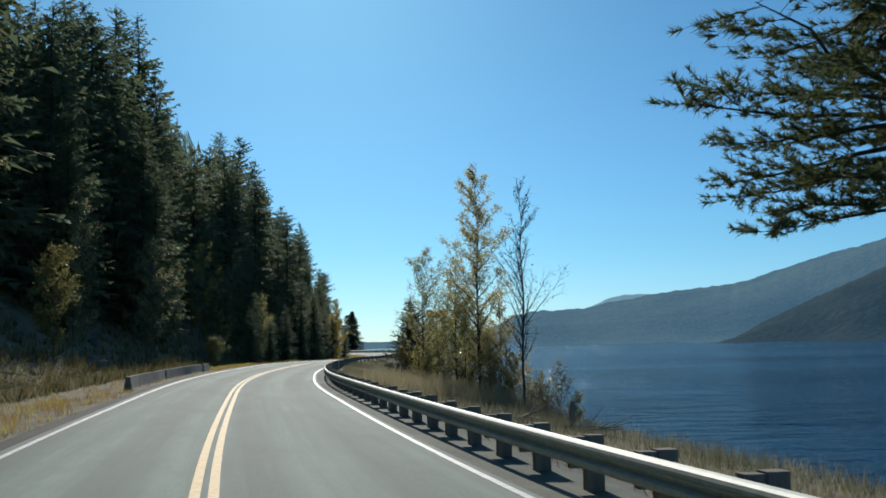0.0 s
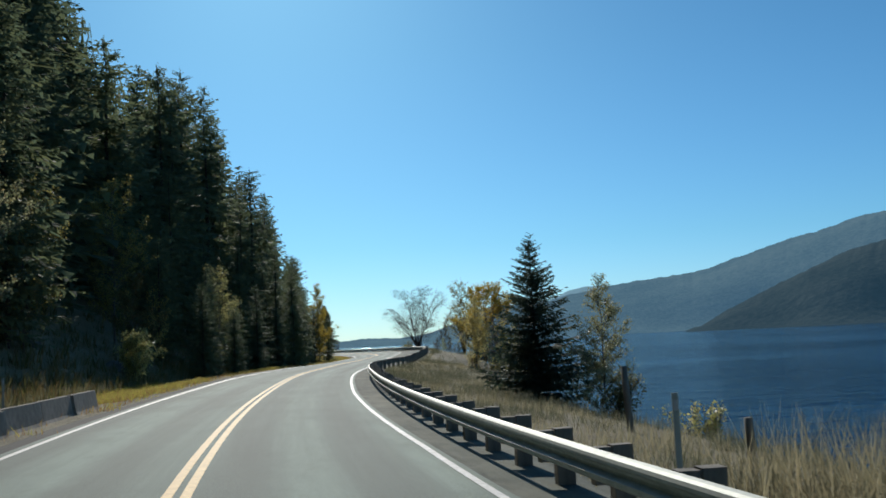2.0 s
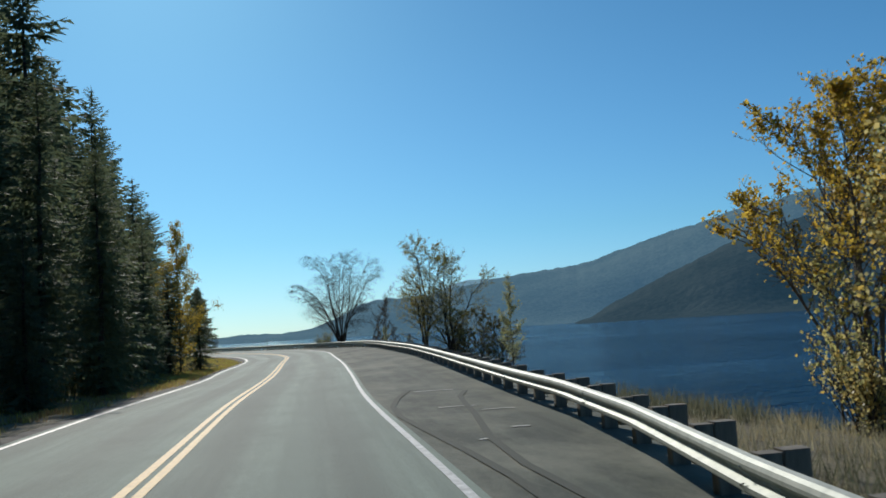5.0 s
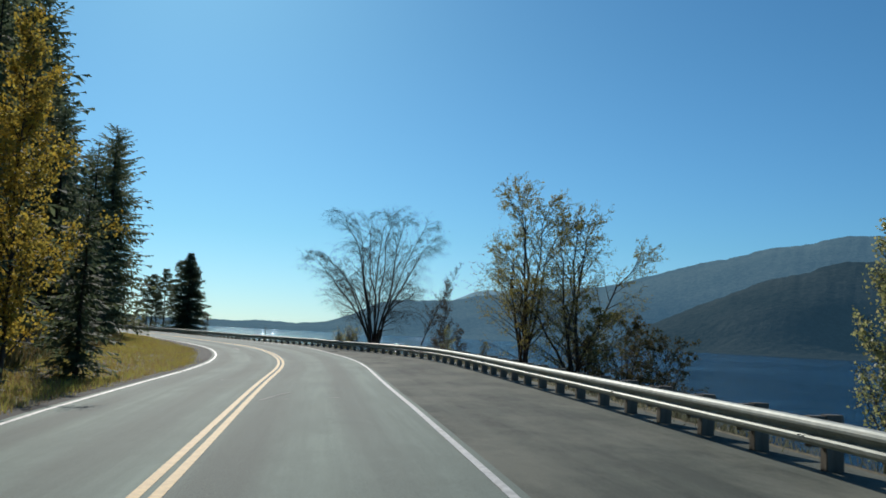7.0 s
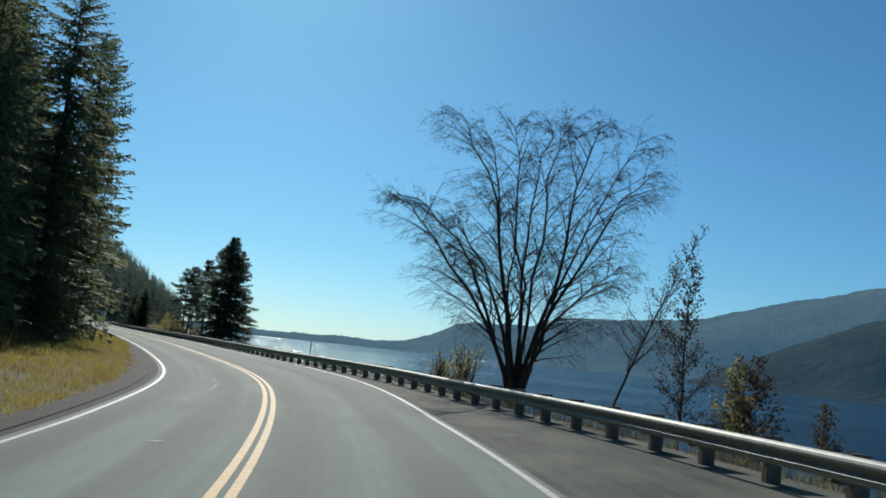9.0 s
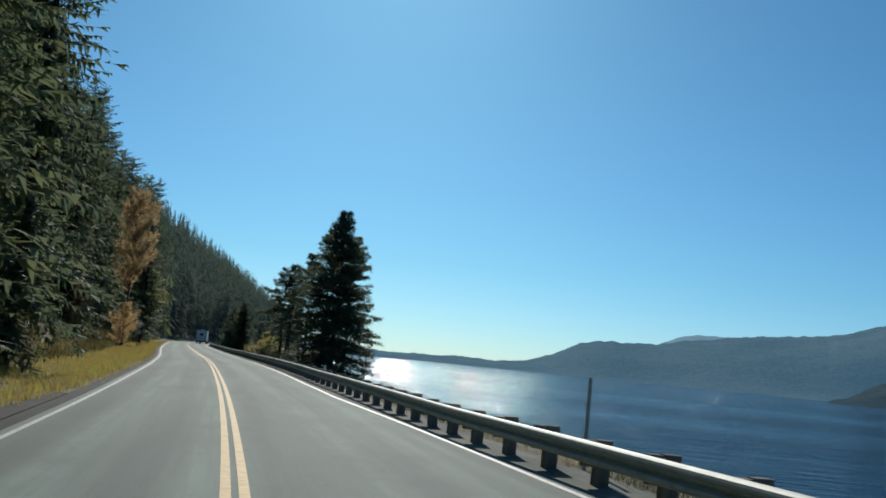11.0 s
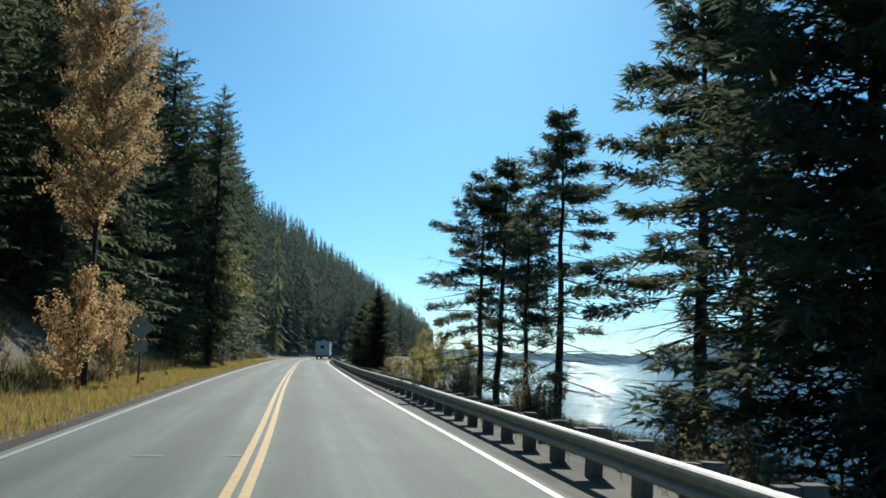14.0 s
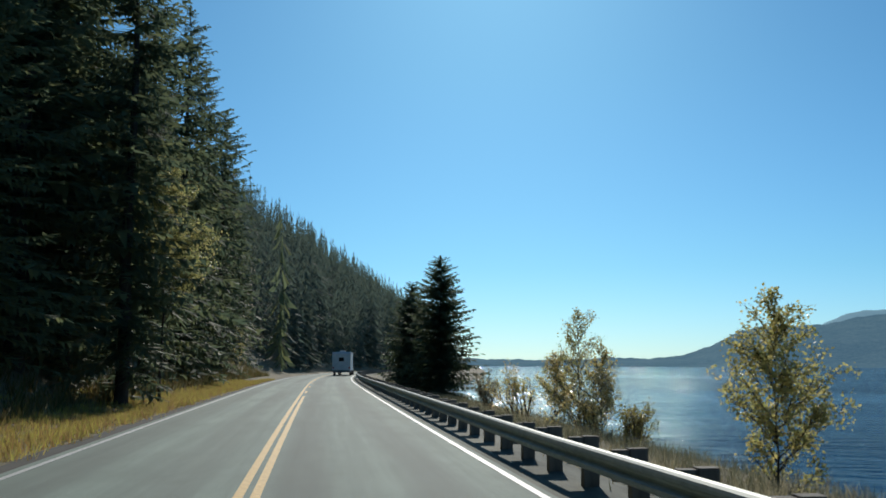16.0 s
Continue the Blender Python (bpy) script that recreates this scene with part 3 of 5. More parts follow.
def open_fir(seed, high, whorls, reach, first=0.12, live=0.45, full=0.72, lean=(0, 0), dense=1.0, needle=1.0, cone=0.62, material=None):
    """A wind-thinned fir: bare trunk and dead limbs below, flat needle sprays on level limbs above."""
    rnd = random.Random(seed)
    t, c = Build(), Build()
    n = 9
    pts = [Vector((lean[0] * high * i / n + rnd.uniform(-1, 1) * high * 0.006 * (i > 0), lean[1] * high * i / n + rnd.uniform(-1, 1) * high * 0.006 * (i > 0), high * i / n - (0.6 if i == 0 else 0))) for i in range(n + 1)]
    for i in range(n):
        t.tube(pts[i], pts[i + 1], high * 0.0145 * (1 - i / (n + 0.5)), high * 0.0145 * (1 - (i + 1) / (n + 0.5)), 8)

    def stem(z):
        u = max(0, min(n - 0.001, z / high * n))
        return pts[int(u)].lerp(pts[int(u) + 1], u - int(u))

    for w_ in range(whorls):
        u = (w_ + rnd.random() * 0.6) / whorls
        z = high * (first + (0.985 - first) * u)
        for b in range(rnd.choice((3, 4, 5, 5)) if u < 0.7 else 6):
            a = rnd.uniform(0, 6.28)
            ln = reach * (min(1, 0.6 + u) * (1 - u) ** cone) * rnd.uniform(0.45, 1.15) + 0.22
            out = Vector((math.cos(a), math.sin(a), 0))
            side = Vector((-out.y, out.x, 0))
            slope = 0.5 * u ** 2 - 0.08 + rnd.uniform(-0.22, 0.2)
            p = stem(z)
            limb = [p + out * (ln * k / 5) + Vector((0, 0, ln * (slope * k / 5 - 0.25 * (k / 5) ** 2 + 0.2 * (k / 5) ** 3))) + side * (rnd.uniform(-0.03, 0.03) * ln * k) for k in range(6)]
            r0 = 0.009 * ln + 0.008
            for k in range(5):
                t.tube(limb[k], limb[k + 1], r0 * (1 - k / 5.5), r0 * (1 - (k + 1) / 5.5), 4)
            chance = 0.12 if u < live * 0.5 else (0.5 if u < live else (0.8 if u < full else 1.0))
            if rnd.random() < chance:
                f0 = 0.3 if u < full else 0.02
                count = int((ln * (165 if u < full else 150) + 20) * dense)
                for k in range(count):
                    f_ = f0 + (1 - f0) * rnd.random() ** 0.8
                    i = min(4, int(f_ * 5))
                    o = limb[i].lerp(limb[i + 1], min(1, f_ * 5 - i))
                    sg = rnd.choice((-1, 1))
                    far = rnd.random() * (0.2 * ln * (1.08 - f_) * min(1, 3 * f_) + 0.1)
                    o = o + side * (sg * far) + out * (0.45 * far) + Vector((0, 0, rnd.gauss(0.0, 0.09) - 0.15 * far))
                    way = (side * (sg * rnd.uniform(0, 1.0)) + out * rnd.uniform(0.2, 1.1) + Vector((0, 0, rnd.uniform(-0.55, 0.35)))).normalized()
                    tl = rnd.uniform(0.12, 0.32) * needle
                    wv = way.cross(Vector((rnd.gauss(0, 0.5), rnd.gauss(0, 0.5), 1))).normalized() * rnd.uniform(0.022, 0.04) * needle
                    c.poly(o - wv, o + way * tl, o + wv)
                for k in range(int(ln * 5)):
                    f_ = rnd.uniform(0.25, 0.9)
                    i = min(4, int(f_ * 5))
                    o = limb[i].lerp(limb[i + 1], f_ * 5 - i)
                    t.tube(o, o + side * (rnd.choice((-1, 1)) * 0.2 * ln * (1.08 - f_)) + out * (0.12 * ln) + Vector((0, 0, -0.02 * ln)), 0.006, 0.002, 3)
            else:
                for _ in range(6):
                    k = rnd.randint(1, 4)
                    o = limb[k].lerp(limb[k + 1], rnd.random())
                    t.tube(o, o + side * (rnd.uniform(-0.3, 0.3) * ln) + out * (0.18 * ln) + Vector((0, 0, rnd.uniform(-0.16, 0.04) * ln)), 0.007, 0.002, 3)
    return t.mesh("trunk", M_BARK, True), c.mesh("crown", material or M_NEEDLE)


def broadleaf(seed, high, stems=1, spread=0.35, depth=5, leaves=3000, size=0.12, bark=None, leaf=None, upright=0.5, lean=(0, 0), thick=0.016, kids=(2, 4), low=0.15, splay=None, brush=0):
    """A deciduous tree: forked limbs down to twigs, leaves scattered near the twig ends."""
    size, leaves = size * 0.72, int(leaves * 1.7)
    rnd = random.Random(seed)
    t, c = Build(), Build()
    tips = []

    def grow(p, way, ln, r, lv):
        n = 3 if lv > 1 else 2
        q = p
        nodes = [p]
        for k in range(n):
            way = (way + Vector((rnd.uniform(-1, 1), rnd.uniform(-1, 1), rnd.uniform(-0.4, 0.6))) * 0.13 + Vector((0, 0, 0.06 * upright))).normalized()
            e = q + way * (ln / n)
            t.tube(q, e, r * (1 - 0.35 * k / n), r * (1 - 0.35 * (k + 1) / n), 6 if lv >= depth - 1 else (4 if lv > 1 else 3))
            q = e
            nodes.append(q)
        if lv <= 1:
            tips.append((p, q))
            if lv == 0:
                return
        m = rnd.randint(*kids) + (1 if lv == depth else 0)
        for b in range(m):
            u = rnd.uniform(0.35, 1.0) if b else 1.0
            o = nodes[0].lerp(nodes[-1], u) if u < 0.99 else q
            i = min(n - 1, int(u * n))
            o = nodes[i].lerp(nodes[i + 1], u * n - i) if u < 0.99 else q
            a = rnd.uniform(0, 6.28)
            pe = way.orthogonal().normalized()
            pe2 = way.cross(pe)
            away = pe * math.cos(a) + pe2 * math.sin(a)
            k = spread * rnd.uniform(0.6, 1.4) * (0.45 if b == 0 else 1.0)
            nw = (way + away * k + Vector((0, 0, upright * 0.25))).normalized()
            grow(o, nw, ln * rnd.uniform(0.55, 0.85), r * (0.62 if b == 0 else 0.48), lv - 1)

    first = high * 0.36
    for s in range(stems):
        a = 6.28 * s / max(1, stems) + rnd.uniform(-0.4, 0.4)
        k = 0.0 if stems == 1 else (rnd.uniform(0.15, 0.5) * spread * 1.6 if splay is None else splay * (0.12 + 0.88 * (s % 3) / 2) * rnd.uniform(0.8, 1.2))
        way = Vector((math.cos(a) * k + lean[0], math.sin(a) * k + lean[1], 1)).normalized()
        foot = 0.12 * min(1, high / 8) ** 2 * (stems > 1)
        grow(Vector((math.cos(a) * foot, math.sin(a) * foot, -0.5)), way, first * rnd.uniform(0.85, 1.1), high * thick * (1 if stems == 1 else 0.72), depth)
    top = max(v[2] for v in t.v)
    k = high / top
    for i, v in enumerate(t.v):
        t.v[i] = (v[0] * k, v[1] * k, v[2] * k if v[2] > 0 else v[2])
    tips = [(p * k, q * k) for p, q in tips]
    for p, q in list(tips) if brush else ():
        for _ in range(brush):
            o = p.lerp(q, rnd.uniform(0.3, 1.0))
            w2 = ((q - p).normalized() + Vector((rnd.gauss(0, 0.4), rnd.gauss(0, 0.4), rnd.gauss(0, 0.35)))).normalized()
            t.tube(o, o + w2 * high * rnd.uniform(0.03, 0.06), 0.006, 0.003, 3)
    if leaves:
        for _ in range(leaves):
            p, q = rnd.choice(tips)
            if q.z < high * low:
                continue
            o = p.lerp(q, rnd.uniform(0.2, 1.15)) + Vector((rnd.gauss(0, 1), rnd.gauss(0, 1), rnd.gauss(0, 1))) * size * 0.9
            a = Vector((rnd.gauss(0, 1), rnd.gauss(0, 1), rnd.gauss(0, 1) - 0.6)).normalized()
            b = a.orthogonal().normalized()
            b = (b * math.cos(1.0) + a.cross(b) * rnd.uniform(-1, 1)).normalized()
            s = size * rnd.uniform(0.6, 1.25)
            c.poly(o - b * s * 0.45, o + a * s * 0.55, o + b * s * 0.45, o - a * s * 0.6)
    return t.mesh("trunk", bark or M_BARK, True), (c.mesh("crown", leaf) if leaves else None)


def leader(seed, high, limbs=34, reach=0.24, leaves=3000, size=0.11, bark=None, leaf=None, first=0.18, rise=0.9, lean=(0, 0), twigs=11, thick=0.0068, crown_top=0.0, round_=0.0):
    """A poplar or birch: one trunk to the top, slender rising limbs all the way up, leaves on the twigs."""
    size, leaves = size * 0.72, int(leaves * 1.7)
    rnd = random.Random(seed)
    t, c = Build(), Build()
    n = 10
    pts = [Vector((lean[0] * high * (i / n) ** 1.3 + rnd.uniform(-1, 1) * high * 0.006 * (i > 0), lean[1] * high * (i / n) ** 1.3 + rnd.uniform(-1, 1) * high * 0.006 * (i > 0), high * i / n - (0.5 if i == 0 else 0))) for i in range(n + 1)]
    for i in range(n):
        t.tube(pts[i], pts[i + 1], high * thick * (1 - i / (n + 0.4)), high * thick * (1 - (i + 1) / (n + 0.4)), 7)
    ends = []
    for b in range(limbs):
        u = first + (0.97 - first) * ((b + rnd.random()) / limbs)
        i = min(n - 1, int(u * n))
        p = pts[i].lerp(pts[i + 1], u * n - i)
        a = rnd.uniform(0, 6.28)
        shape = min(1.0, (u - first) / 0.22 + 0.55) * (1 - ((u - first) / (1 - first)) ** 1.2) ** 0.85 + 0.06
        if round_:  # a broad oval crown, widest well above its foot
            h_ = (u - first) / (1 - first)
            shape += round_ * (min(1.0, 0.55 + 1.1 * h_) * (1 - h_ ** 3.2) ** 0.6 + 0.08 - shape)
        ln = high * reach * shape * rnd.uniform(0.6, 1.2)
        way = Vector((math.cos(a), math.sin(a), rise * rnd.uniform(0.7, 1.3))).normalized()
        q, r = p, high * thick * 0.42 * (1 - u * 0.7) + 0.006
        seg = 4
        for k in range(seg):
            way = (way + Vector((rnd.uniform(-1, 1), rnd.uniform(-1, 1), rnd.uniform(-0.3, 0.7))) * 0.12).normalized()
            e = q + way * (ln / seg)
            t.tube(q, e, r * (1 - k / 4.4), r * (1 - (k + 1) / 4.4), 4)
            for w_ in range(max(1, twigs // 4 + (k > 0))):
                o = q.lerp(e, rnd.random())
                tw = (way + Vector((rnd.gauss(0, 1), rnd.gauss(0, 1), rnd.gauss(0.2, 0.7))) * 0.55).normalized()
                f_ = o + tw * ln * rnd.uniform(0.18, 0.42) * (1 - 0.12 * k)
                m_ = o.lerp(f_, 0.5) + Vector((rnd.gauss(0, 1), rnd.gauss(0, 1), 0.4)) * 0.03 * ln
                t.tube(o, m_, 0.007, 0.005, 3)
                t.tube(m_, f_, 0.005, 0.002, 3)
                ends.append((o, f_, u, ln))
                for _ in range(2):
                    g = m_ + (tw + Vector((rnd.gauss(0, 1), rnd.gauss(0, 1), rnd.gauss(0, 1))) * 0.6).normalized() * ln * rnd.uniform(0.08, 0.18)
                    t.tube(m_, g, 0.004, 0.002, 3)
                    ends.append((m_, g, u, ln))
            q = e
        ends.append((p, q, u, ln))
    longest = max(e[3] for e in ends) * 0.8
    for _ in range(int(leaves * 1.5)):
        p, q, u, ln = rnd.choice(ends)
        if ln < longest * rnd.random() or u < crown_top * rnd.random():
            continue
        o = p.lerp(q, rnd.uniform(0.25, 1.1)) + Vector((rnd.gauss(0, 1), rnd.gauss(0, 1), rnd.gauss(0, 1))) * size * 1.1
        a = Vector((rnd.gauss(0, 1), rnd.gauss(0, 1), rnd.gauss(0, 1) - 0.8)).normalized()
        b = a.orthogonal().normalized()
        b = (b * rnd.uniform(-1, 1) + a.cross(b) * rnd.uniform(-1, 1) + b * 0.01).normalized()
        s = size * rnd.uniform(0.6, 1.25)
        c.poly(o - b * s * 0.42, o + a * s * 0.5, o + b * s * 0.42, o - a * s * 0.6)
    return t.mesh("trunk", bark or M_BARK, True), (c.mesh("crown", leaf) if leaves else None)


def vase(seed, high, wide, stems, subs=15, twigs=9, leaves=0, size=0.08, bark=None, leaf=None, thick=0.014, sag=0.5, low=0.3, patchy=1.3, from_=0.0):
    """A many-stemmed tree: stems rise from one foot and arch outwards, with fine sagging twigs."""
    rnd = random.Random(seed)
    t, c = Build(), Build()
    ends = []

    def run(p, way, ln, r, n, bend, sides):
        """One limb that bends towards a direction; gives its points."""
        pts = [p]
        for k in range(n):
            way = (way + bend / n + Vector((rnd.gauss(0, 1), rnd.gauss(0, 1), rnd.gauss(0, 1))) * 0.06).normalized()
            e = pts[-1] + way * (ln / n)
            t.tube(pts[-1], e, r * (1 - 0.85 * k / n), r * (1 - 0.85 * (k + 1) / n), sides)
            pts.append(e)
        return pts

    t.tube((0, 0, -0.6), (0, 0, 0.5), high * thick * 2.0, high * thick * 1.5, 10)
    for s in range(stems):
        a = 6.28 * (s + rnd.uniform(-0.3, 0.3)) / stems * 2.0
        k = (s + 0.6) / stems
        out = Vector((math.cos(a), math.sin(a), 0))
        rad, top = wide * k ** 0.8, high * (1 - 0.58 * k ** 2.6) * rnd.uniform(0.92, 1.0)
        pts = [Vector((0, 0, 0.2)) + out * high * thick * 1.2]
        n = 9
        wob = Vector((0, 0, 0))
        for i in range(1, n + 1):
            u = i / n
            wob += Vector((rnd.gauss(0, 1), rnd.gauss(0, 1), 0)) * high * 0.013
            pts.append(out * (rad * u ** 1.12) + Vector((0, 0, 0.2 + (top - 0.2) * (1 - (1 - u) ** 1.45))) + wob)
        r = high * thick * rnd.uniform(0.75, 1.05)
        for i in range(n):
            t.tube(pts[i], pts[i + 1], r * (1 - 0.93 * (i / n) ** 0.8), r * (1 - 0.93 * ((i + 1) / n) ** 0.8), 7)
        for b in range(subs):
            u = low + (1 - low) * (b + rnd.random()) / subs
            i = min(n - 1, int(u * n))
            p = pts[i].lerp(pts[i + 1], u * n - i)
            tan = (pts[i + 1] - pts[i]).normalized()
            b_ = rnd.uniform(0, 6.28)
            away = (Vector((math.cos(b_), math.sin(b_), rnd.uniform(-0.2, 0.3))) + out * 0.5).normalized()
            ln = high * 0.27 * (1.15 - 0.8 * u) * rnd.uniform(0.6, 1.25)
            lim = run(p, (tan * 0.8 + away * 0.75).normalized(), ln, r * 0.3 * (1 - 0.7 * u) + 0.008, 5, Vector((0, 0, -0.25 * sag)), 4)
            for w_ in range(twigs):
                f_ = rnd.uniform(0.2, 1.0) * 5
                j = min(4, int(f_))
                o = lim[j].lerp(lim[j + 1], f_ - j)
                d_ = (lim[j + 1] - lim[j]).normalized()
                tw = run(o, (d_ + Vector((rnd.gauss(0, 1), rnd.gauss(0, 1), rnd.gauss(0, 0.6))) * 0.5).normalized(), ln * rnd.uniform(0.22, 0.5), 0.007, 2, Vector((0, 0, -0.9 * sag)), 3)
                ends.append((tw[0], tw[-1]))
                for _ in range(3):
                    q = tw[0].lerp(tw[2], rnd.uniform(0.3, 1))
                    e = q + ((tw[2] - tw[1]).normalized() + Vector((rnd.gauss(0, 1), rnd.gauss(0, 1), rnd.gauss(0, 1) - 0.4 * sag)) * 0.5).normalized() * ln * rnd.uniform(0.1, 0.2)
                    t.tube(q, e, 0.005, 0.003, 3)
                    ends.append((q, e))
    patch = [Vector((rnd.uniform(-1, 1) * wide, rnd.uniform(-1, 1) * wide, rnd.uniform(0.15, 1) * high)) for _ in range(9)]
    made = 0
    while made < leaves:
        p, q = rnd.choice(ends)
        near = min((p - h).length for h in patch) / wide
        if rnd.random() < near * patchy or q.z < from_ * high * rnd.uniform(0.5, 1.5):
            made += 0.2
            continue
        made += 1
        o = p.lerp(q, rnd.uniform(0.2, 1.1)) + Vector((rnd.gauss(0, 1), rnd.gauss(0, 1), rnd.gauss(0, 1))) * size * 0.5
        a = Vector((rnd.gauss(0, 1), rnd.gauss(0, 1), rnd.gauss(0, 1) - 0.6)).normalized()
        b = a.cross(Vector((rnd.gauss(0, 1), rnd.gauss(0, 1), rnd.gauss(0, 1)))).normalized()
        s = size * rnd.uniform(0.6, 1.25)
        c.poly(o - b * s * 0.4, o + a * s * 0.5, o + b * s * 0.4, o - a * s * 0.6)
    return t.mesh("trunk", bark or M_BARK, True), (c.mesh("crown", leaf) if leaves else None)


def tree(name, meshes, x, y, label, category="tree", sink=0.1, turn=0.0, scale=1.0, group="", z=None):
    g = ground_at(x, y) - sink if z is None else z
    ob = thing(name, label, category, pose(x, y, g, 0, 0, turn) @ Matrix.Diagonal((scale, scale, scale, 1)), group)
    part("trunk", meshes[0], ob)
    if meshes[1]:
        part("crown", meshes[1], ob)
    return ob


# hillside forest: single firs nearest the road
SHAPES = ((4.6, 0.03, 0.3, 0.56), (4.0, 0.05, 0.24, 0.46), (5.0, 0.03, 0.36, 0.62), (3.8, 0.06, 0.27, 0.5), (4.4, 0.02, 0.38, 0.42))
FIRS = [conifer(11 + i, 20.0, w_, f_, 44, 9, 10, dr, blunt=bl, fan=0.35, slim=0.42) for i, (w_, f_, dr, bl) in enumerate(SHAPES)]
FIRS_NEAR = [conifer(51 + i, 20.0, w_, f_, 46, 9, 18, dr, blunt=bl, fan=0.23, slim=0.5) for i, (w_, f_, dr, bl) in enumerate(SHAPES[:2])]
FIRS_BACK = [conifer(31 + i, 20.0, w_, f_, 38, 8, 5, dr, blunt=bl, fan=0.46) for i, (w_, f_, dr, bl) in enumerate(SHAPES)]
rnd = random.Random(5)
FIR_LABELS = ("tall dark green fir on the steep roadside slope", "narrow dark fir with drooping sprays on the hillside", "broad dark green fir above the road cut")
firs = []
# younger or broken-topped firs among the rest: place and height
LOWER = ((-28.8, 58.9, 18.0), (-28.1, 65, 21.8), (-30.6, 74.1, 24.2), (-26.8, 108.4, 15.3), (-30.6, 114.4, 15.8), (-31.1, 116.8, 16.5), (-31.2, 121.4, 16.2), (-37, 133.5, 16.5), (-34.7, 136.2, 16.0), (-39.9, 140, 16.4),
         (-22.7, 139.9, 12.4), (-21.7, 145, 10.7), (-31.5, 146.9, 21.2), (-22.5, 150, 11.4), (-25.2, 176.3, 12.8), (-28.3, 199.7, 16.4), (-32.6, 203.7, 18.6), (-34.9, 213.2, 20.6), (-35.6, 217.4, 19.7), (-35.4, 220.4, 20.0),
         (-37.9, 234.1, 22.7), (-41.6, 247.4, 24.0), (-68.2, 340, 22.3), (-75.2, 360.2, 25.2), (-78.1, 361.9, 24.4), (-72.5, 363.5, 24.6), (-76.4, 365, 23.4), (-85.6, 370.7, 25.3), (-80.9, 380, 26.4))



def fir(x, y, high, k, label=None, wide=1.0, fine=True):
    ob = tree("fir_tree", FIRS_NEAR[k % 2] if fine == "near" else (FIRS if fine else FIRS_BACK)[k % 5], x, y, label or FIR_LABELS[k % 3], "conifer", 0.3, 57.0 * k + 31 * y, 1.0, "firs of the hillside forest")
    for a, b, low in LOWER:
        if abs(x - a) < 0.3 and abs(y - b) < 0.3:
            high = low
    s = high / 20.0
    d = station(x, y)[1]
    room = -d - (2.6 if 99 < y < 155 else 3.1 if y > 340 else 4.3)
    wide = min(wide, max(0.4, room / (SHAPES[k % 5][0] * s * 1.12)))  # no limbs over the traffic lanes
    m = ob.matrix_basis.copy()
    ob.matrix_basis = m @ Matrix.Diagonal((s * wide ** 1.0, s * wide, s, 1))
    firs.append((x, y))


def fir_to(x, y, top, k, wide=1.0):
    fir(x, y, top - ground_at(x, y) + 0.3, k, None, wide, y > 230)


# the firs that stand out on the skyline
fir_to(-47.4, 190.4, 46, 0)
fir_to(-45.9, 201.2, 47.5, 3)
fir_to(-37.4, 184.6, 33.6, 1)
fir_to(-28.4, 160.5, 24.5, 4)
fir_to(-26.6, 185.5, 15.8, 2)
fir_to(-25.2, 176.3, 14.3, 1)
fir_to(-78.1, 361.9, 29.6, 0, 1.2)
fir_to(-75.2, 360.2, 23.0, 1, 1.1)
fir_to(-76.4, 365.0, 26.0, 4, 1.1)
fir_to(-72.5, 363.5, 24.2, 3, 1.1)
for k, (x, y, top) in enumerate(((-36.6, 92, 36.6), (-34.9, 96, 37.5), (-33.9, 100, 38.1), (-36.3, 80, 32.4), (-39.9, 140, 30.4), (-44.1, 150, 33), (-38.4, 130, 30.4), (-53.7, 300, 21.6), (-57.6, 310, 23.3), (-65.5, 330, 23.5),
                                  (-68.2, 340, 24.6), (-80.9, 380, 31.2), (-86.4, 395, 30.2), (-90, 405, 28.4), (-95, 420, 28.4))):
    fir_to(x, y, top, k, 0.85)
fir_to(-37.4, 262.0, 23.5, 4, 1.0)
fir_to(-35.3, 253.5, 21.5, 1, 1.0)
fir_to(-33.6, 243.0, 21.0, 4, 1.05)
fir(-20.9, 178.5, 6.8, 2, None, 1.0, False)
for i, (yy, d, high) in enumerate(((156, -8.2, 10.4), (161, -7.6, 9.4), (165.5, -8.6, 9.2), (169.5, -7.4, 7.6), (174.5, -9.2, 8.2))):
    p = place(yy, d)
    fir(p.x, p.y, high, i + 2, None, 1.0)
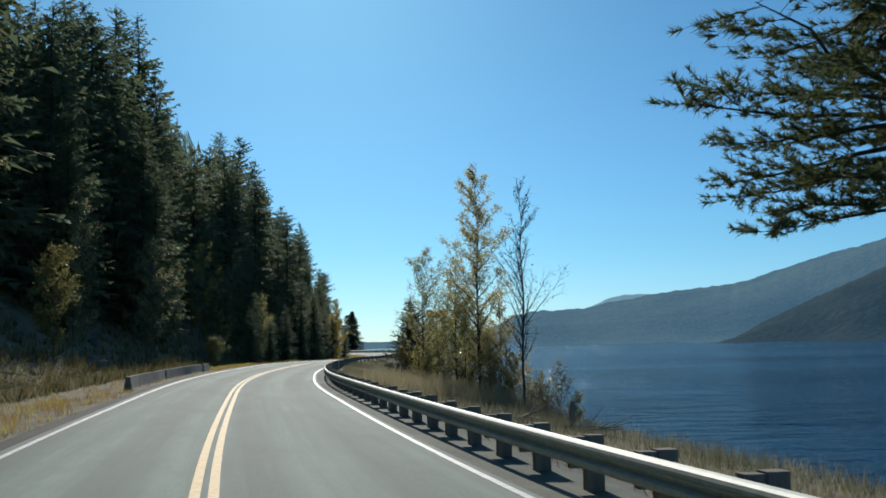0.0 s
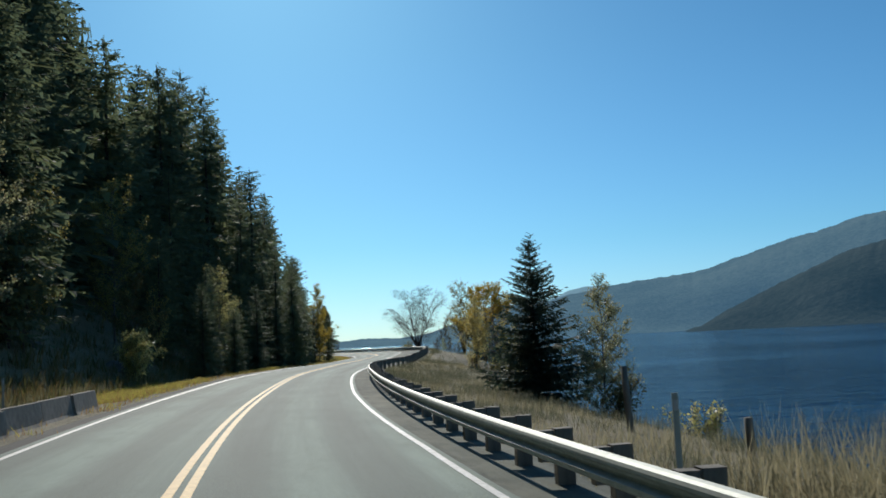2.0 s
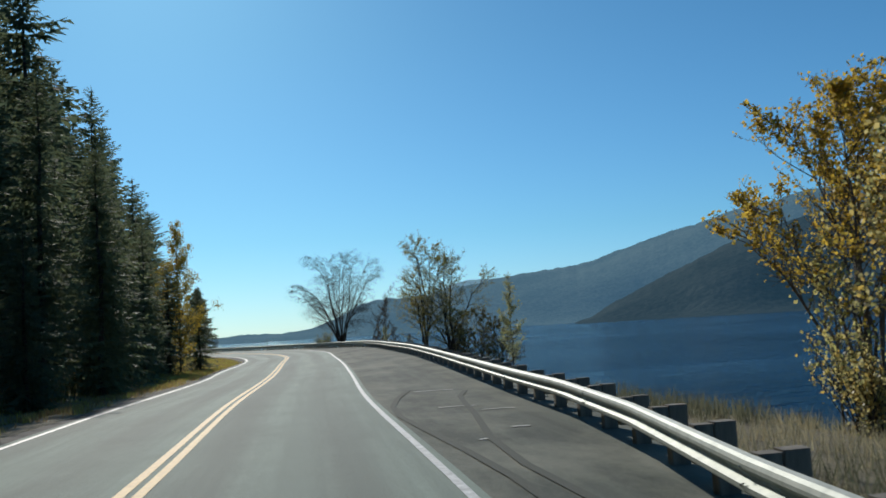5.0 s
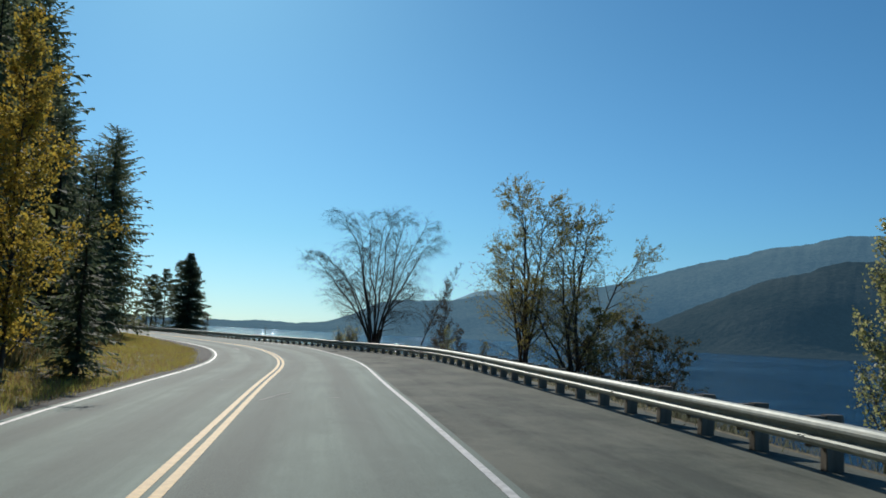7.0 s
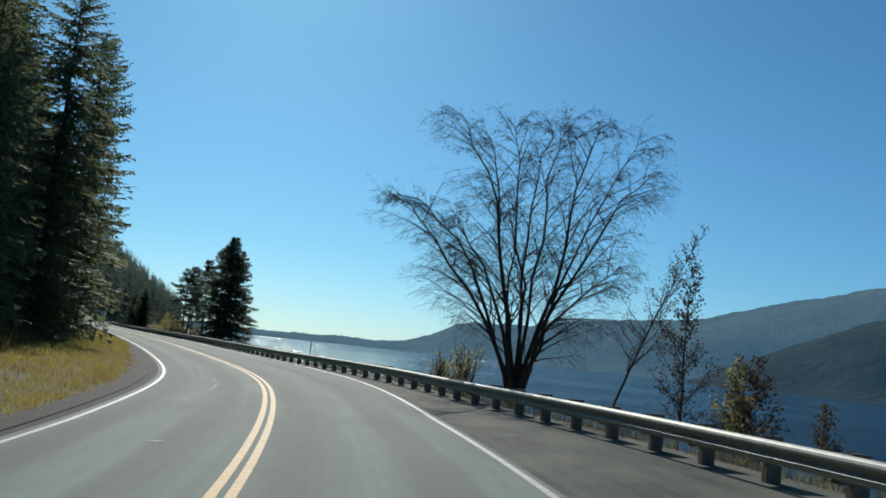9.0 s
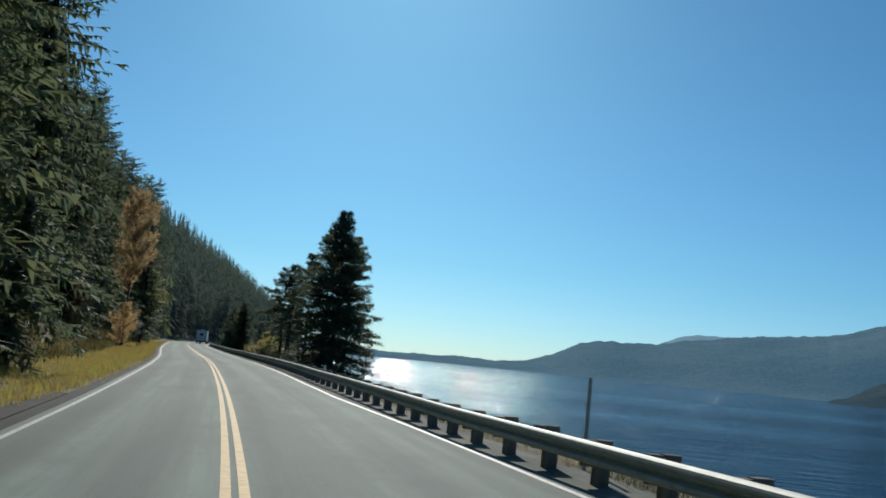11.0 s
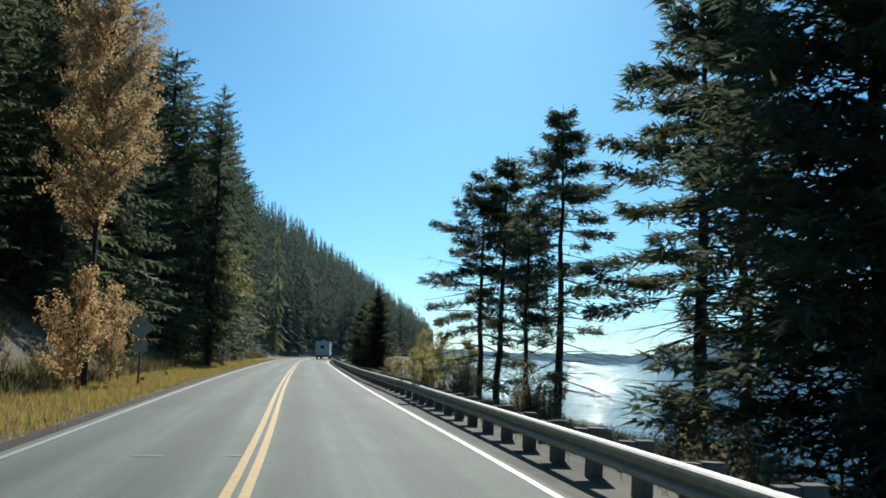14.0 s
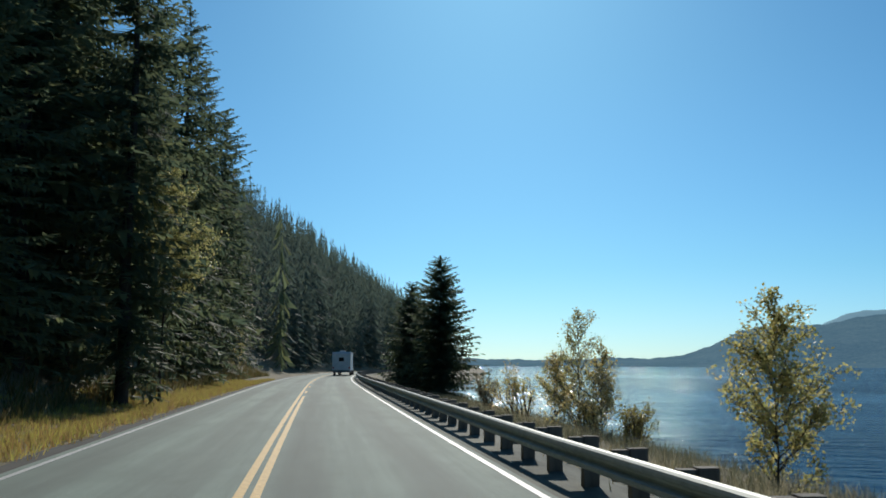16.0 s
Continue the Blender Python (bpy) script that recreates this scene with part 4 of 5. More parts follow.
# firs that crowd the road before the bend
for i in range(10):
    yy = 104 + 5.1 * i
    p = place(yy, -6.8 - 0.9 * (i % 2))
    fir(p.x, p.y, (6.5 if yy < 139 else 15) * (1.0, 1.2, 0.85)[i % 3], i + 1, None, 0.95)
for i in range(11):
    yy = 105 + 4.6 * i
    p = place(yy, -9.9 - 1.1 * (i % 3))
    fir(p.x, p.y, (8.5 if yy < 137 else 9.5) * (1.0, 1.15, 0.9)[i % 3], i + 3, None, 1.0, False)
y = 14.0
k = 0
while y < 470 and len(firs) < 290:
    foot = float(np.interp(y, FOOT_Y, FOOT_D))
    for lane in range(3):
        d = foot - (1.2 if y < 280 else 2.6) - lane * 4.8 - rnd.uniform(0, 3.0)
        yy = y + rnd.uniform(-1.6, 1.6)
        p = place(yy, d)
        k += 1
        if lane == 0 and rnd.random() < (0.75 if y < 112 else 0.3):
            continue
        if lane == 2 and rnd.random() < 0.35 and y > 60:
            continue
        if min((p.x - a) ** 2 + (p.y - b) ** 2 for a, b in firs) < 5:
            continue
        hi = rnd.uniform(11, 20) if lane == 0 else rnd.uniform(18, 27)
        if 150 < y < 200:
            hi *= 0.6
        fir(p.x, p.y, hi, k, None, rnd.uniform(0.8, 1.1), "near" if lane == 0 and 294 < y < 362 else lane == 0 and (y < 110 or 235 < y < 420))
    y += 4.7


# the woods behind them, uncountable, in one mesh
def woods(name, label, spots, seed, material, tiers=9, arms=7, tall=0.06):
    rnd = random.Random(seed)
    v, f = [], []
    for x, y, z, hi in spots:
        rad = hi * rnd.uniform(0.11, 0.18)
        form = rnd.uniform(0.55, 0.95)
        lean = rnd.uniform(-0.02, 0.02)
        count = tiers * arms
        for k in range(count):
            u = (k + rnd.random()) / count
            z0 = z + hi * (0.04 + 0.94 * u)
            r = (rad * (1 - u) ** form + 0.12) * rnd.uniform(0.55, 1.2)
            a = rnd.uniform(0, 6.28)
            da = rnd.uniform(0.22, 0.5)
            q = r * rnd.uniform(0.45, 0.8)
            cx = x + lean * (z0 - z)
            n = len(v)
            v.append((cx, y, min(z0 + hi * tall * rnd.uniform(1, 1.8), z + hi)))
            v.append((cx + q * math.cos(a - da), y + q * math.sin(a - da), z0 + 0.02 * hi - rnd.uniform(0, 0.03) * hi))
            v.append((cx + r * math.cos(a), y + r * math.sin(a), z0 - rnd.uniform(0, 0.035) * hi))
            f.append((n, n + 1, n + 2))
    me = bpy.data.meshes.new(name)
    me.from_pydata(v, [], f)
    me.materials.append(material)
    tagged(new(name, me), label, "forest", kind="stuff")


rnd = random.Random(9)
spots = []
for i in range(7400):
    y = rnd.uniform(-20, 1280)
    d = -21.0 - rnd.random() ** 1.5 * 190 if y < 470 else -9 - rnd.random() ** 1.6 * 170
    if y < 470 and rnd.random() < 0.25:
        d = rnd.uniform(-40, -22)
    p = place(y, d)
    if y < 470 and d > -24 and min((p.x - a) ** 2 + (p.y - b) ** 2 for a, b in firs) < 6:
        continue
    spots.append((p.x, p.y, p.z - 0.3, rnd.uniform(13, 25) if y < 470 else rnd.choice((rnd.uniform(10, 20), rnd.uniform(14, 27)))))
woods("forest", "dense dark conifer forest above the road", [s for s in spots if s[1] < 470], 3, M_NEEDLE)
# the far woods wear the needle colour with haze painted in
woods("forest_far", "distant conifer forest covering the mountainside", [s for s in spots if s[1] >= 720], 4, M_HAZED_NEEDLE, 7)
woods("forest_far", "conifer forest covering the mountainside past the bend", [s for s in spots if 470 <= s[1] < 720], 14, M_HAZED_NEEDLE, 15, 7, 0.032)

# lake-side trees
SPRUCE = conifer(101, 6.5, 2.65, 0.02, 46, 15, 14, 0.14, M_SPRUCE, blunt=0.95, fan=0.26, slim=0.46, open_=0.12)
tree("spruce_tree", SPRUCE, -3.7, 78.6, "dark blue-green spruce on the grassy lake bank", "conifer")
BIG = open_fir(102, 13.9, 84, 5.3, 0.03, 0.0, 0.0, dense=0.4, needle=1.4, cone=0.93)
tree("fir_tree", BIG, -33.1, 304.2, "large dense dark fir beside the guardrail", "conifer")
END = conifer(104, 8.9, 2.9, 0.03, 50, 15, 11, 0.24, M_NEEDLE, blunt=0.6, fan=0.34, slim=0.48)
tree("fir_tree", END, -64.1, 387, "dark fir on the lake side of the road bend", "conifer")
tree("fir_tree", END, -67.5, 393, "dark fir on the lake side of the road bend", "conifer", 0.1, 120, 0.85)
for i, (x, y, hi, wh, re, fs, lv, fl) in enumerate(((-43.9, 331.3, 10.7, 24, 4.4, 0.1, 0.6, 0.9), (-42.8, 329.4, 11.4, 28, 2.7, 0.08, 0.5, 0.62), (-40.7, 321.6, 7.8, 18, 2.0, 0.15, 0.4, 0.7), (-39.8, 324.7, 12.4, 32, 3.3, 0.1, 0.36, 0.62),
                                                     (-35.4, 311.6, 13.2, 32, 3.3, 0.12, 0.4, 0.6), (-34.0, 315.2, 14.2, 34, 3.5, 0.12, 0.35, 0.55))):
    tree("open_fir_tree", open_fir(200 + i, hi, wh, re, fs, lv, fl, (0.02 if i == 1 else 0, 0), (0.75, 0.75, 0.35, 0.7, 0.8, 0.8)[i], 1.15), x, y, "thin open fir with bare dead lower limbs", "conifer", group="open firs on the lake bank")
tree("pine_tree", pine(231, 16, 22, 5.9, 0.42, 0.0, 0.24, 24, 0.9, 0.0, 7), 9.3, 19.0, "tall long-needled pine leaning over the lake bank", "conifer")

tree("poplar_tree", leader(301, 10.6, 64, 0.22, 9500, 0.09, leaf=M_GOLD, first=0.12, rise=0.9, round_=0.25), 1.0, 41.2, "slender poplar with yellow autumn leaves")
tree("bare_sapling", leader(302, 9.8, 50, 0.27, 150, 0.11, leaf=M_BROWN_LEAF, first=0.2, rise=1.5, thick=0.0064), 2.7, 38.5, "nearly leafless slender dark tree on the bank")
tree("poplar_tree", leader(303, 7.0, 44, 0.28, 3600, 0.08, leaf=M_YELLOW_GREEN, first=0.15, round_=0.5), -1.6, 46.2, "thin poplar with sparse green-gold leaves")
tree("poplar_tree", leader(304, 6.4, 44, 0.3, 4200, 0.085, leaf=M_YELLOW_GREEN, first=0.1), 0.0, 43.4, "young poplar with dense yellow leaves")
tree("poplar_tree", leader(315, 4.6, 34, 0.34, 2000, 0.09, leaf=M_GOLD, first=0.08), 1.9, 41.0, "low young poplar with yellow leaves")
tree("poplar_tree", leader(316, 4.4, 26, 0.22, 500, 0.11, leaf=M_YELLOW_GREEN, first=0.1), -0.6, 47.5, "thin bare young poplar")
for i, (x, y, hi, nl, lf) in enumerate(((0.4, 42.6, 5.0, 900, M_YELLOW_GREEN), (1.2, 42.4, 3.4, 500, M_GOLD), (-0.9, 44.6, 3.6, 700, M_YELLOW_GREEN), (2.1, 39.8, 3.0, 260, M_BROWN_LEAF), (2.9, 39.6, 2.6, 300, M_GOLD), (3.5, 39.2, 2.2, 200, M_BROWN_LEAF),
                                         (-1.8, 45.2, 2.4, 500, M_GOLD), (-2.6, 47.0, 3.0, 600, M_UNDERBRUSH), (1.6, 43.4, 2.8, 500, M_UNDERBRUSH))):
    tree("brush_stem", leader(370 + i, hi, 22, 0.26, int(nl * 1.3), 0.08, leaf=lf, first=0.08, rise=1.1, thick=0.006), x, y, "thin-stemmed young brush between the poplars", "bush", group="brush between the poplars")
for i, (x, y) in enumerate(((-2.4, 46.0), (-1.4, 44.8), (-0.6, 45.6), (0.2, 44.2), (0.8, 43.6), (0.6, 41.2), (1.6, 42.0), (1.4, 40.2), (2.2, 41.0), (2.4, 39.2), (3.2, 40.2), (3.4, 38.4), (4.2, 38.8), (4.6, 37.2))):
    tree("willow_bush", leader(390 + i, 1.5 + 0.35 * (i * 7 % 5), 20, 0.42, 900, 0.075, M_PALE_BARK, (M_WEEDS, M_WILLOW, M_BROWN_LEAF, M_PALE_LEAF)[i % 4], first=0.05, rise=1.2, thick=0.006), x, y, "thin tan willow brush at the poplars' feet", "bush", group="willow brush at the poplars' feet")
tree("alder_tree", leader(305, 5.3, 50, 0.3, 5600, 0.085, leaf=M_PALE_LEAF, first=0.06, rise=0.6), -1.9, 74.2, "small green and yellow alder beside a spruce")
tree("cottonwood_tree", vase(306, 7.5, 3.2, 13, 14, 10, 17000, 0.085, M_PALE_BARK, M_COTTONWOOD, thick=0.0075, sag=-0.3, low=0.38, patchy=0.4, from_=0.55), -2.0, 121.5, "golden multi-stemmed cottonwood on the lake bank")
tree("cottonwood_tree", leader(317, 6.0, 34, 0.3, 2200, 0.14, M_PALE_BARK, M_GOLD, first=0.15), -3.6, 117.5, "thin pale-barked cottonwood with golden leaves")
for i, (x, y, hi, nl) in enumerate(((0.1, 122.8, 6.0, 1100), (-0.6, 119.6, 4.4, 500), (-3.3, 120.6, 4.2, 500), (0.9, 121.0, 5.4, 700))):
    tree("cottonwood_tree", leader(380 + i, hi, 36, 0.28, nl, 0.14, M_PALE_BARK, M_YELLOW_GREEN, first=0.12, rise=1.0), x, y, "slender cottonwood sapling with sparse yellow leaves", group="cottonwood saplings on the bank")
tree("poplar_tree", leader(307, 4.6, 34, 0.2, 2400, 0.1, leaf=M_YELLOW_GREEN, first=0.05), -1.8, 113.2, "small yellow-green poplar beside the shore")
tree("poplar_tree", leader(308, 7.6, 36, 0.2, 1700, 0.12, leaf=M_YELLOW_GREEN, first=0.15, rise=1.2), 0.9, 167, "slender half-bare poplar on the shore")
tree("willow_tree", vase(309, 12.6, 4.6, 6, 22, 11, 20000, 0.082, M_BARK, M_WILLOW, thick=0.012, sag=0.25, low=0.18, patchy=0.75), -0.2, 202, "large willow thinly covered in yellow-green leaves")
tree("willow_tree", vase(310, 11.8, 5.4, 6, 22, 11, 20000, 0.082, M_BARK, M_WILLOW, thick=0.012, sag=0.25, low=0.16, patchy=0.75), 2.2, 198.6, "large spreading willow with sparse yellow leaves")
for i, (x, y, hi, wd) in enumerate(((4.6, 197.8, 7.2, 2.4), (6.6, 196.6, 6.6, 2.2), (3.0, 199.6, 5.2, 1.8))):
    tree("willow_bush", vase(395 + i, hi, wd, 8, 12, 5, 5600, 0.11, M_BARK, M_UNDERBRUSH, thick=0.008, sag=0.2, low=0.1, patchy=0.2), x, y, "dark dense willow bush under taller trees", "bush", group="dark willow bushes")
tree("bare_tree", vase(312, 12.7, 7.0, 13, 22, 15, 700, 0.09, M_BARK, M_BROWN_LEAF, thick=0.0092, sag=0.85, low=0.22), -7.9, 225.6, "large leafless many-stemmed tree with fine twigs")
tree("bare_tree", leader(313, 9.4, 40, 0.2, 420, 0.11, leaf=M_BROWN_LEAF, first=0.3, rise=1.0, lean=(0.42, 0.1)), -4.6, 223.7, "thin dark tree leaning over the water")
tree("poplar_tree", leader(314, 8.2, 38, 0.22, 1300, 0.12, leaf=M_BROWN_LEAF, first=0.2, rise=1.1), -2.6, 220.4, "slender poplar with sparse dark autumn leaves")
for i, (x, y, hi, lf, nl) in enumerate(((-2.2, 216, 4.4, M_BROWN_LEAF, 900), (-3.4, 213, 3.2, M_YELLOW_GREEN, 700), (-4.6, 208.5, 2.8, M_BROWN_LEAF, 600), (-1.2, 218.4, 3.6, M_BROWN_LEAF, 300), (-0.6, 213.6, 3.8, M_UNDERBRUSH, 900))):
    tree("willow_bush", leader(320 + i, hi, 30, 0.3, nl, 0.11, leaf=lf, first=0.05), x, y, "thin half-bare willow bush on the shore", "bush", group="willow bushes on the shore")
for i, (x, y, hi) in enumerate(((-9.4, 231.5, 3.0), (-10.4, 232.5, 2.6), (-10.0, 230.4, 2.2))):
    tree("willow_bush", broadleaf(326 + i, hi, 7, 0.25, 3, 330, 0.1, M_BARK, M_YELLOW_GREEN, 1.0, splay=0.3), x, y, "upright thin-stemmed willow shoots", "bush", group="willow shoots on the shore")
tree("bare_sapling", leader(330, 4.6, 36, 0.36, 500, 0.09, leaf=M_BROWN_LEAF, first=0.05, rise=1.3), -29.2, 297, "thin half-bare sapling beside a large fir", "tree")
for i, (x, y, hi, nl, lf) in enumerate(((-53.6, 362.6, 5.2, 2400, M_YELLOW_GREEN), (-48.8, 346.2, 4.2, 3600, M_YELLOW_GREEN), (-45.6, 338.0, 3.7, 3000, M_YELLOW_GREEN), (-52.6, 358.6, 3.4, 1500, M_GOLD), (-54.6, 363.6, 3.2, 1500, M_GOLD))):
    tree("poplar_tree", leader(340 + i, hi * 0.88, 48, 0.42, int(nl * 1.2), 0.09, leaf=lf, first=0.03, rise=0.9), x, y, "small yellow-green poplar behind the guardrail", group="young poplars behind the guardrail")
for i, (x, y, hi, lf) in enumerate(((-25.3, 284.1, 1.5, M_GOLD), (-24.2, 286, 1.3, M_YELLOW_GREEN), (-26.0, 288.4, 1.4, M_DRY_GRASS), (-51.6, 356.6, 1.6, M_WILLOW), (-53.0, 360.4, 1.9, M_GOLD), (-58.5, 372, 2.2, M_DRY_GRASS), (-47.2, 335, 2.0, M_YELLOW_GREEN), (-56.4, 367.5, 2.4, M_GOLD), (-3.6, 119.2, 2.0, M_GOLD), (-1.6, 119.0, 2.2, M_YELLOW_GREEN), (-0.6, 121.2, 2.4, M_GOLD), (-2.2, 70.5, 1.6, M_UNDERBRUSH), (-0.8, 66.5, 1.4, M_YELLOW_GREEN))):
    tree("shrub", broadleaf(350 + i, hi, 6, 0.5, 3, 1100, 0.09, M_BARK, lf, 0.7, low=0.05), x, y, "low autumn-coloured shrub behind the guardrail", "bush", group="shrubs behind the guardrail")

for i in range(8):
    y = 298 + 3.4 * i
    p = place(y, rail_offset(y) + 1.5 + 1.1 * (i % 3))
    tree("shrub", broadleaf(460 + i, 1.1 + 0.25 * (i % 4), 6, 0.5, 3, 1500, 0.065, M_BARK, (M_WEEDS, M_WILLOW, M_WEEDS)[i % 3], 0.7, low=0.05), p.x, p.y, "low olive and tan shrub under the firs", "bush", group="shrubs under the lakeside firs")

# broadleaf trees and brush on the hillside edge
tree("cottonwood_tree", leader(401, 11.0, 64, 0.26, 9000, 0.14, M_BARK, M_COTTONWOOD, first=0.07, rise=1.1), -21.8, 173.4, "narrow golden cottonwood at the edge of the firs", "tree")
tree("birch_tree", leader(402, 15.6, 84, 0.19, 19000, 0.12, M_BARK, M_ORANGE, first=0.36, rise=0.75, thick=0.008, round_=1.0), -57.4, 321.0, "tall orange-leaved birch against dark firs")
tree("hazel_shrub", leader(405, 4.6, 34, 0.45, 4200, 0.11, M_BARK, M_ORANGE, first=0.05), -56.8, 319.5, "orange and brown shrub on the road cut", "bush")
tree("hazel_shrub", leader(403, 4.4, 34, 0.45, 4200, 0.11, M_BARK, M_ORANGE, first=0.05), -59.6, 326.5, "rusty brown shrub on the road cut", "bush")
tree("birch_tree", leader(404, 11.4, 44, 0.22, 6500, 0.15, M_BARK, M_YELLOW_GREEN, first=0.4, rise=0.6), -72.6, 367.0, "yellow-green birch in front of the firs")
for i, (y, d, hi, lf, nl) in enumerate(((98, -9.6, 6, M_UNDERBRUSH, 2400), (104, -10, 5, M_GOLD, 900), (126, -9.8, 4, M_YELLOW_GREEN, 2000), (150, -9.6, 3, M_YELLOW_GREEN, 1800), (272, -10, 4, M_UNDERBRUSH, 2200), (300, -10.2, 4, M_BROWN_LEAF, 2200),
                                        (348, -10, 3.4, M_UNDERBRUSH, 2200), (398, -10, 3.4, M_GOLD, 1600), (436, -10, 5, M_GOLD, 1800), (283, -10.5, 3.4, M_WILLOW, 1800), (312, -10.3, 4.2, M_PALE_LEAF, 2400), (336, -10.5, 4.5, M_UNDERBRUSH, 2200), (372, -10, 4.2, M_WILLOW, 2000))):
    p = place(y, d)
    tree("hillside_shrub", leader(420 + i, hi, 18, 0.36, nl, 0.13, M_PALE_BARK, lf, first=0.06, twigs=7), p.x, p.y, "thin autumn shrub at the foot of the slope", "bush", group="shrubs at the foot of the slope")
# half-bare broadleaf trees before the firs, on the cut above the barrier
for i, (y, d, hi, lf, nl, label) in enumerate(((28, -12.0, 9, M_YELLOW_GREEN, 2600, "olive alder before the dark firs"), (34, -10.4, 6, M_WILLOW, 2400, "rusty olive alder before the dark firs"), (43, -12.5, 10, M_PALE_LEAF, 3000, "thin pale-leaved alder before the dark firs"), (52, -10.2, 6, M_WILLOW, 2200, "rusty olive alder before the dark firs"),
                                               (61, -11.6, 9, M_PALE_LEAF, 3400, "thin pale-leaved alder before the dark firs"), (75.5, -9.9, 9.5, M_PALE_LEAF, 3600, "thin alder with pale glinting leaves"), (84, -11.0, 8, M_WILLOW, 3000, "rusty olive alder before the dark firs"), (101, -11.6, 10.5, M_WILLOW, 4200, "broad rusty alder above the road cut"),
                                               (91.5, -7.9, 2.6, M_YELLOW_GREEN, 2400, "bright yellow-green bush on the verge"), (95, -8.6, 2.2, M_YELLOW_GREEN, 1600, "bright yellow-green bush on the verge"), (114, -7.9, 8.2, M_YELLOW_GREEN, 2400, "tall yellow-green birch at the edge of the firs"))):
    p = place(y, d)
    tree("alder_tree" if hi > 5 else "verge_bush", leader(440 + i, hi, 40, 0.27 if hi > 5 else 0.5, nl, 0.13, M_PALE_BARK, lf, first=0.1, twigs=8, round_=0.8), p.x, p.y, label, "tree" if hi > 5 else "bush", group="broadleaf trees before the firs")


# grass and brush
def blades(name, label, material, spots, seed, tall, wide):
    rnd = random.Random(seed)
    v, f = [], []
    for y, d, k in spots:
        p = place(y, d, -0.04)
        for _ in range(k):
            a = rnd.uniform(0, 6.28)
            h = tall * rnd.uniform(0.45, 1.25)
            o = p + Vector((rnd.gauss(0, 0.16), rnd.gauss(0, 0.16), 0))
            w_ = wide * rnd.uniform(0.6, 1.4)
            bx, by = rnd.gauss(0, 0.3) * h, rnd.gauss(0, 0.3) * h
            n = len(v)
            v.extend(((o.x - w_ * math.cos(a), o.y - w_ * math.sin(a), o.z), (o.x + w_ * math.cos(a), o.y + w_ * math.sin(a), o.z), (o.x + bx, o.y + by, o.z + h)))
            f.append((n, n + 1, n + 2))
    me = bpy.data.meshes.new(name)
    me.from_pydata(v, [], f)
    me.materials.append(material)
    tagged(new(name, me), label, "grass", kind="stuff")


rnd = random.Random(21)
dry, green, brush = [], [], []
for i in range(17000):
    y = rnd.uniform(4, 420)
    out = 0.9 + rnd.random() ** 1.3 * 7.5
    if out > (1.1 if 127 < y < 160 else 1.7) and 127 < y < 297 and rnd.random() < 0.9:
        continue
    dry.append((y, rail_offset(y) + out, 11))
for i in range(23000):
    y = rnd.uniform(4, 420) if i < 11000 else rnd.uniform(160, 420)
    foot = float(np.interp(y, FOOT_Y, FOOT_D))
    near = left_shoulder(y) - 0.02 - (0.65 * math.sin((y - 196) / 57.5 * math.pi) ** 0.6 if 196 < y < 253 else 0)
    if (92 < y < 128 and rnd.random() < 0.8) or (36 < y < 71 and rnd.random() < 0.6):
        continue
    green.append((y, near + (foot - 0.8 - near) * rnd.random() ** 0.85, 9))
for i in range(13000):
    y = rnd.uniform(4, 450)
    foot = float(np.interp(y, FOOT_Y, FOOT_D))
    brush.append((y, foot + 0.7 - rnd.random() ** 1.8 * (8 if i < 4500 else 5), 8))
for i in range(1500):  # brighter tufts on the cut and before the bend
    y = rnd.uniform(74, 94) if i < 900 else rnd.uniform(113, 125)
    green.append((y, -4.6 - 3.4 * rnd.random(), 12))
thick = [g for g in dry if noise.noise((g[0] * 0.15, g[1] * 0.4, 2)) > -0.02]
blades("bank_grass", "tall dry brown grass on the lake bank", M_DRY_GRASS, [g for g in dry if noise.noise((g[0] * 0.15, g[1] * 0.4, 2)) <= -0.02], 1, 0.32, 0.008)
blades("bank_weeds", "grey-olive weeds and brush stems on the lake bank", M_WEEDS, thick, 8, 0.42, 0.009)
rnd = random.Random(77)
blades("bank_brush", "tall tan brush stems at the poplars' feet", M_DRY_GRASS, [(rnd.uniform(34, 51), 6.2 + 6.5 * rnd.random(), 9) for _ in range(1500)], 17, 0.95, 0.011)
blades("verge_grass", "short yellow-green grass on the roadside verge", M_GREEN_GRASS, [g for g in green if (150 <= g[0] < 300 and random.Random(int(g[0] * 89)).random() < 0.6) or (g[0] >= 300 and random.Random(int(g[0] * 91)).random() < 0.6) or 74 < g[0] < 94 or 113 < g[0] < 125 or random.Random(int(g[0] * 97)).random() < 0.25], 2, 0.22, 0.012)
blades("verge_grass", "tan dry grass on the roadside verge", M_TAN_GRASS, [g for g in green if (g[0] < 150 and random.Random(int(g[0] * 53)).random() < 0.75) or g[0] > 300 or (g[0] > 150 and random.Random(int(g[0] * 89)).random() >= 0.5)], 6, 0.2, 0.012)
blades("hillside_brush", "low dark brush at the foot of the firs", M_UNDERBRUSH, brush[:4500], 3, 0.7, 0.04)
blades("hillside_brush", "pale dead brush on the road cut", M_WEEDS, [b for b in brush[4500:] if 20 < b[0] < 130 or int(b[0] * 77) % 3 == 0], 7, 0.5, 0.025)


# ---- guardrail ----
def rail_profile():
    """W-beam section: metres towards the road, height."""
    return [(0.0, 0.31), (0.035, 0.325), (0.08, 0.36), (0.083, 0.4), (0.02, 0.44), (0.012, 0.465), (0.02, 0.49), (0.083, 0.525), (0.083, 0.555), (0.07, 0.586), (0.04, 0.608), (0.0, 0.62)]


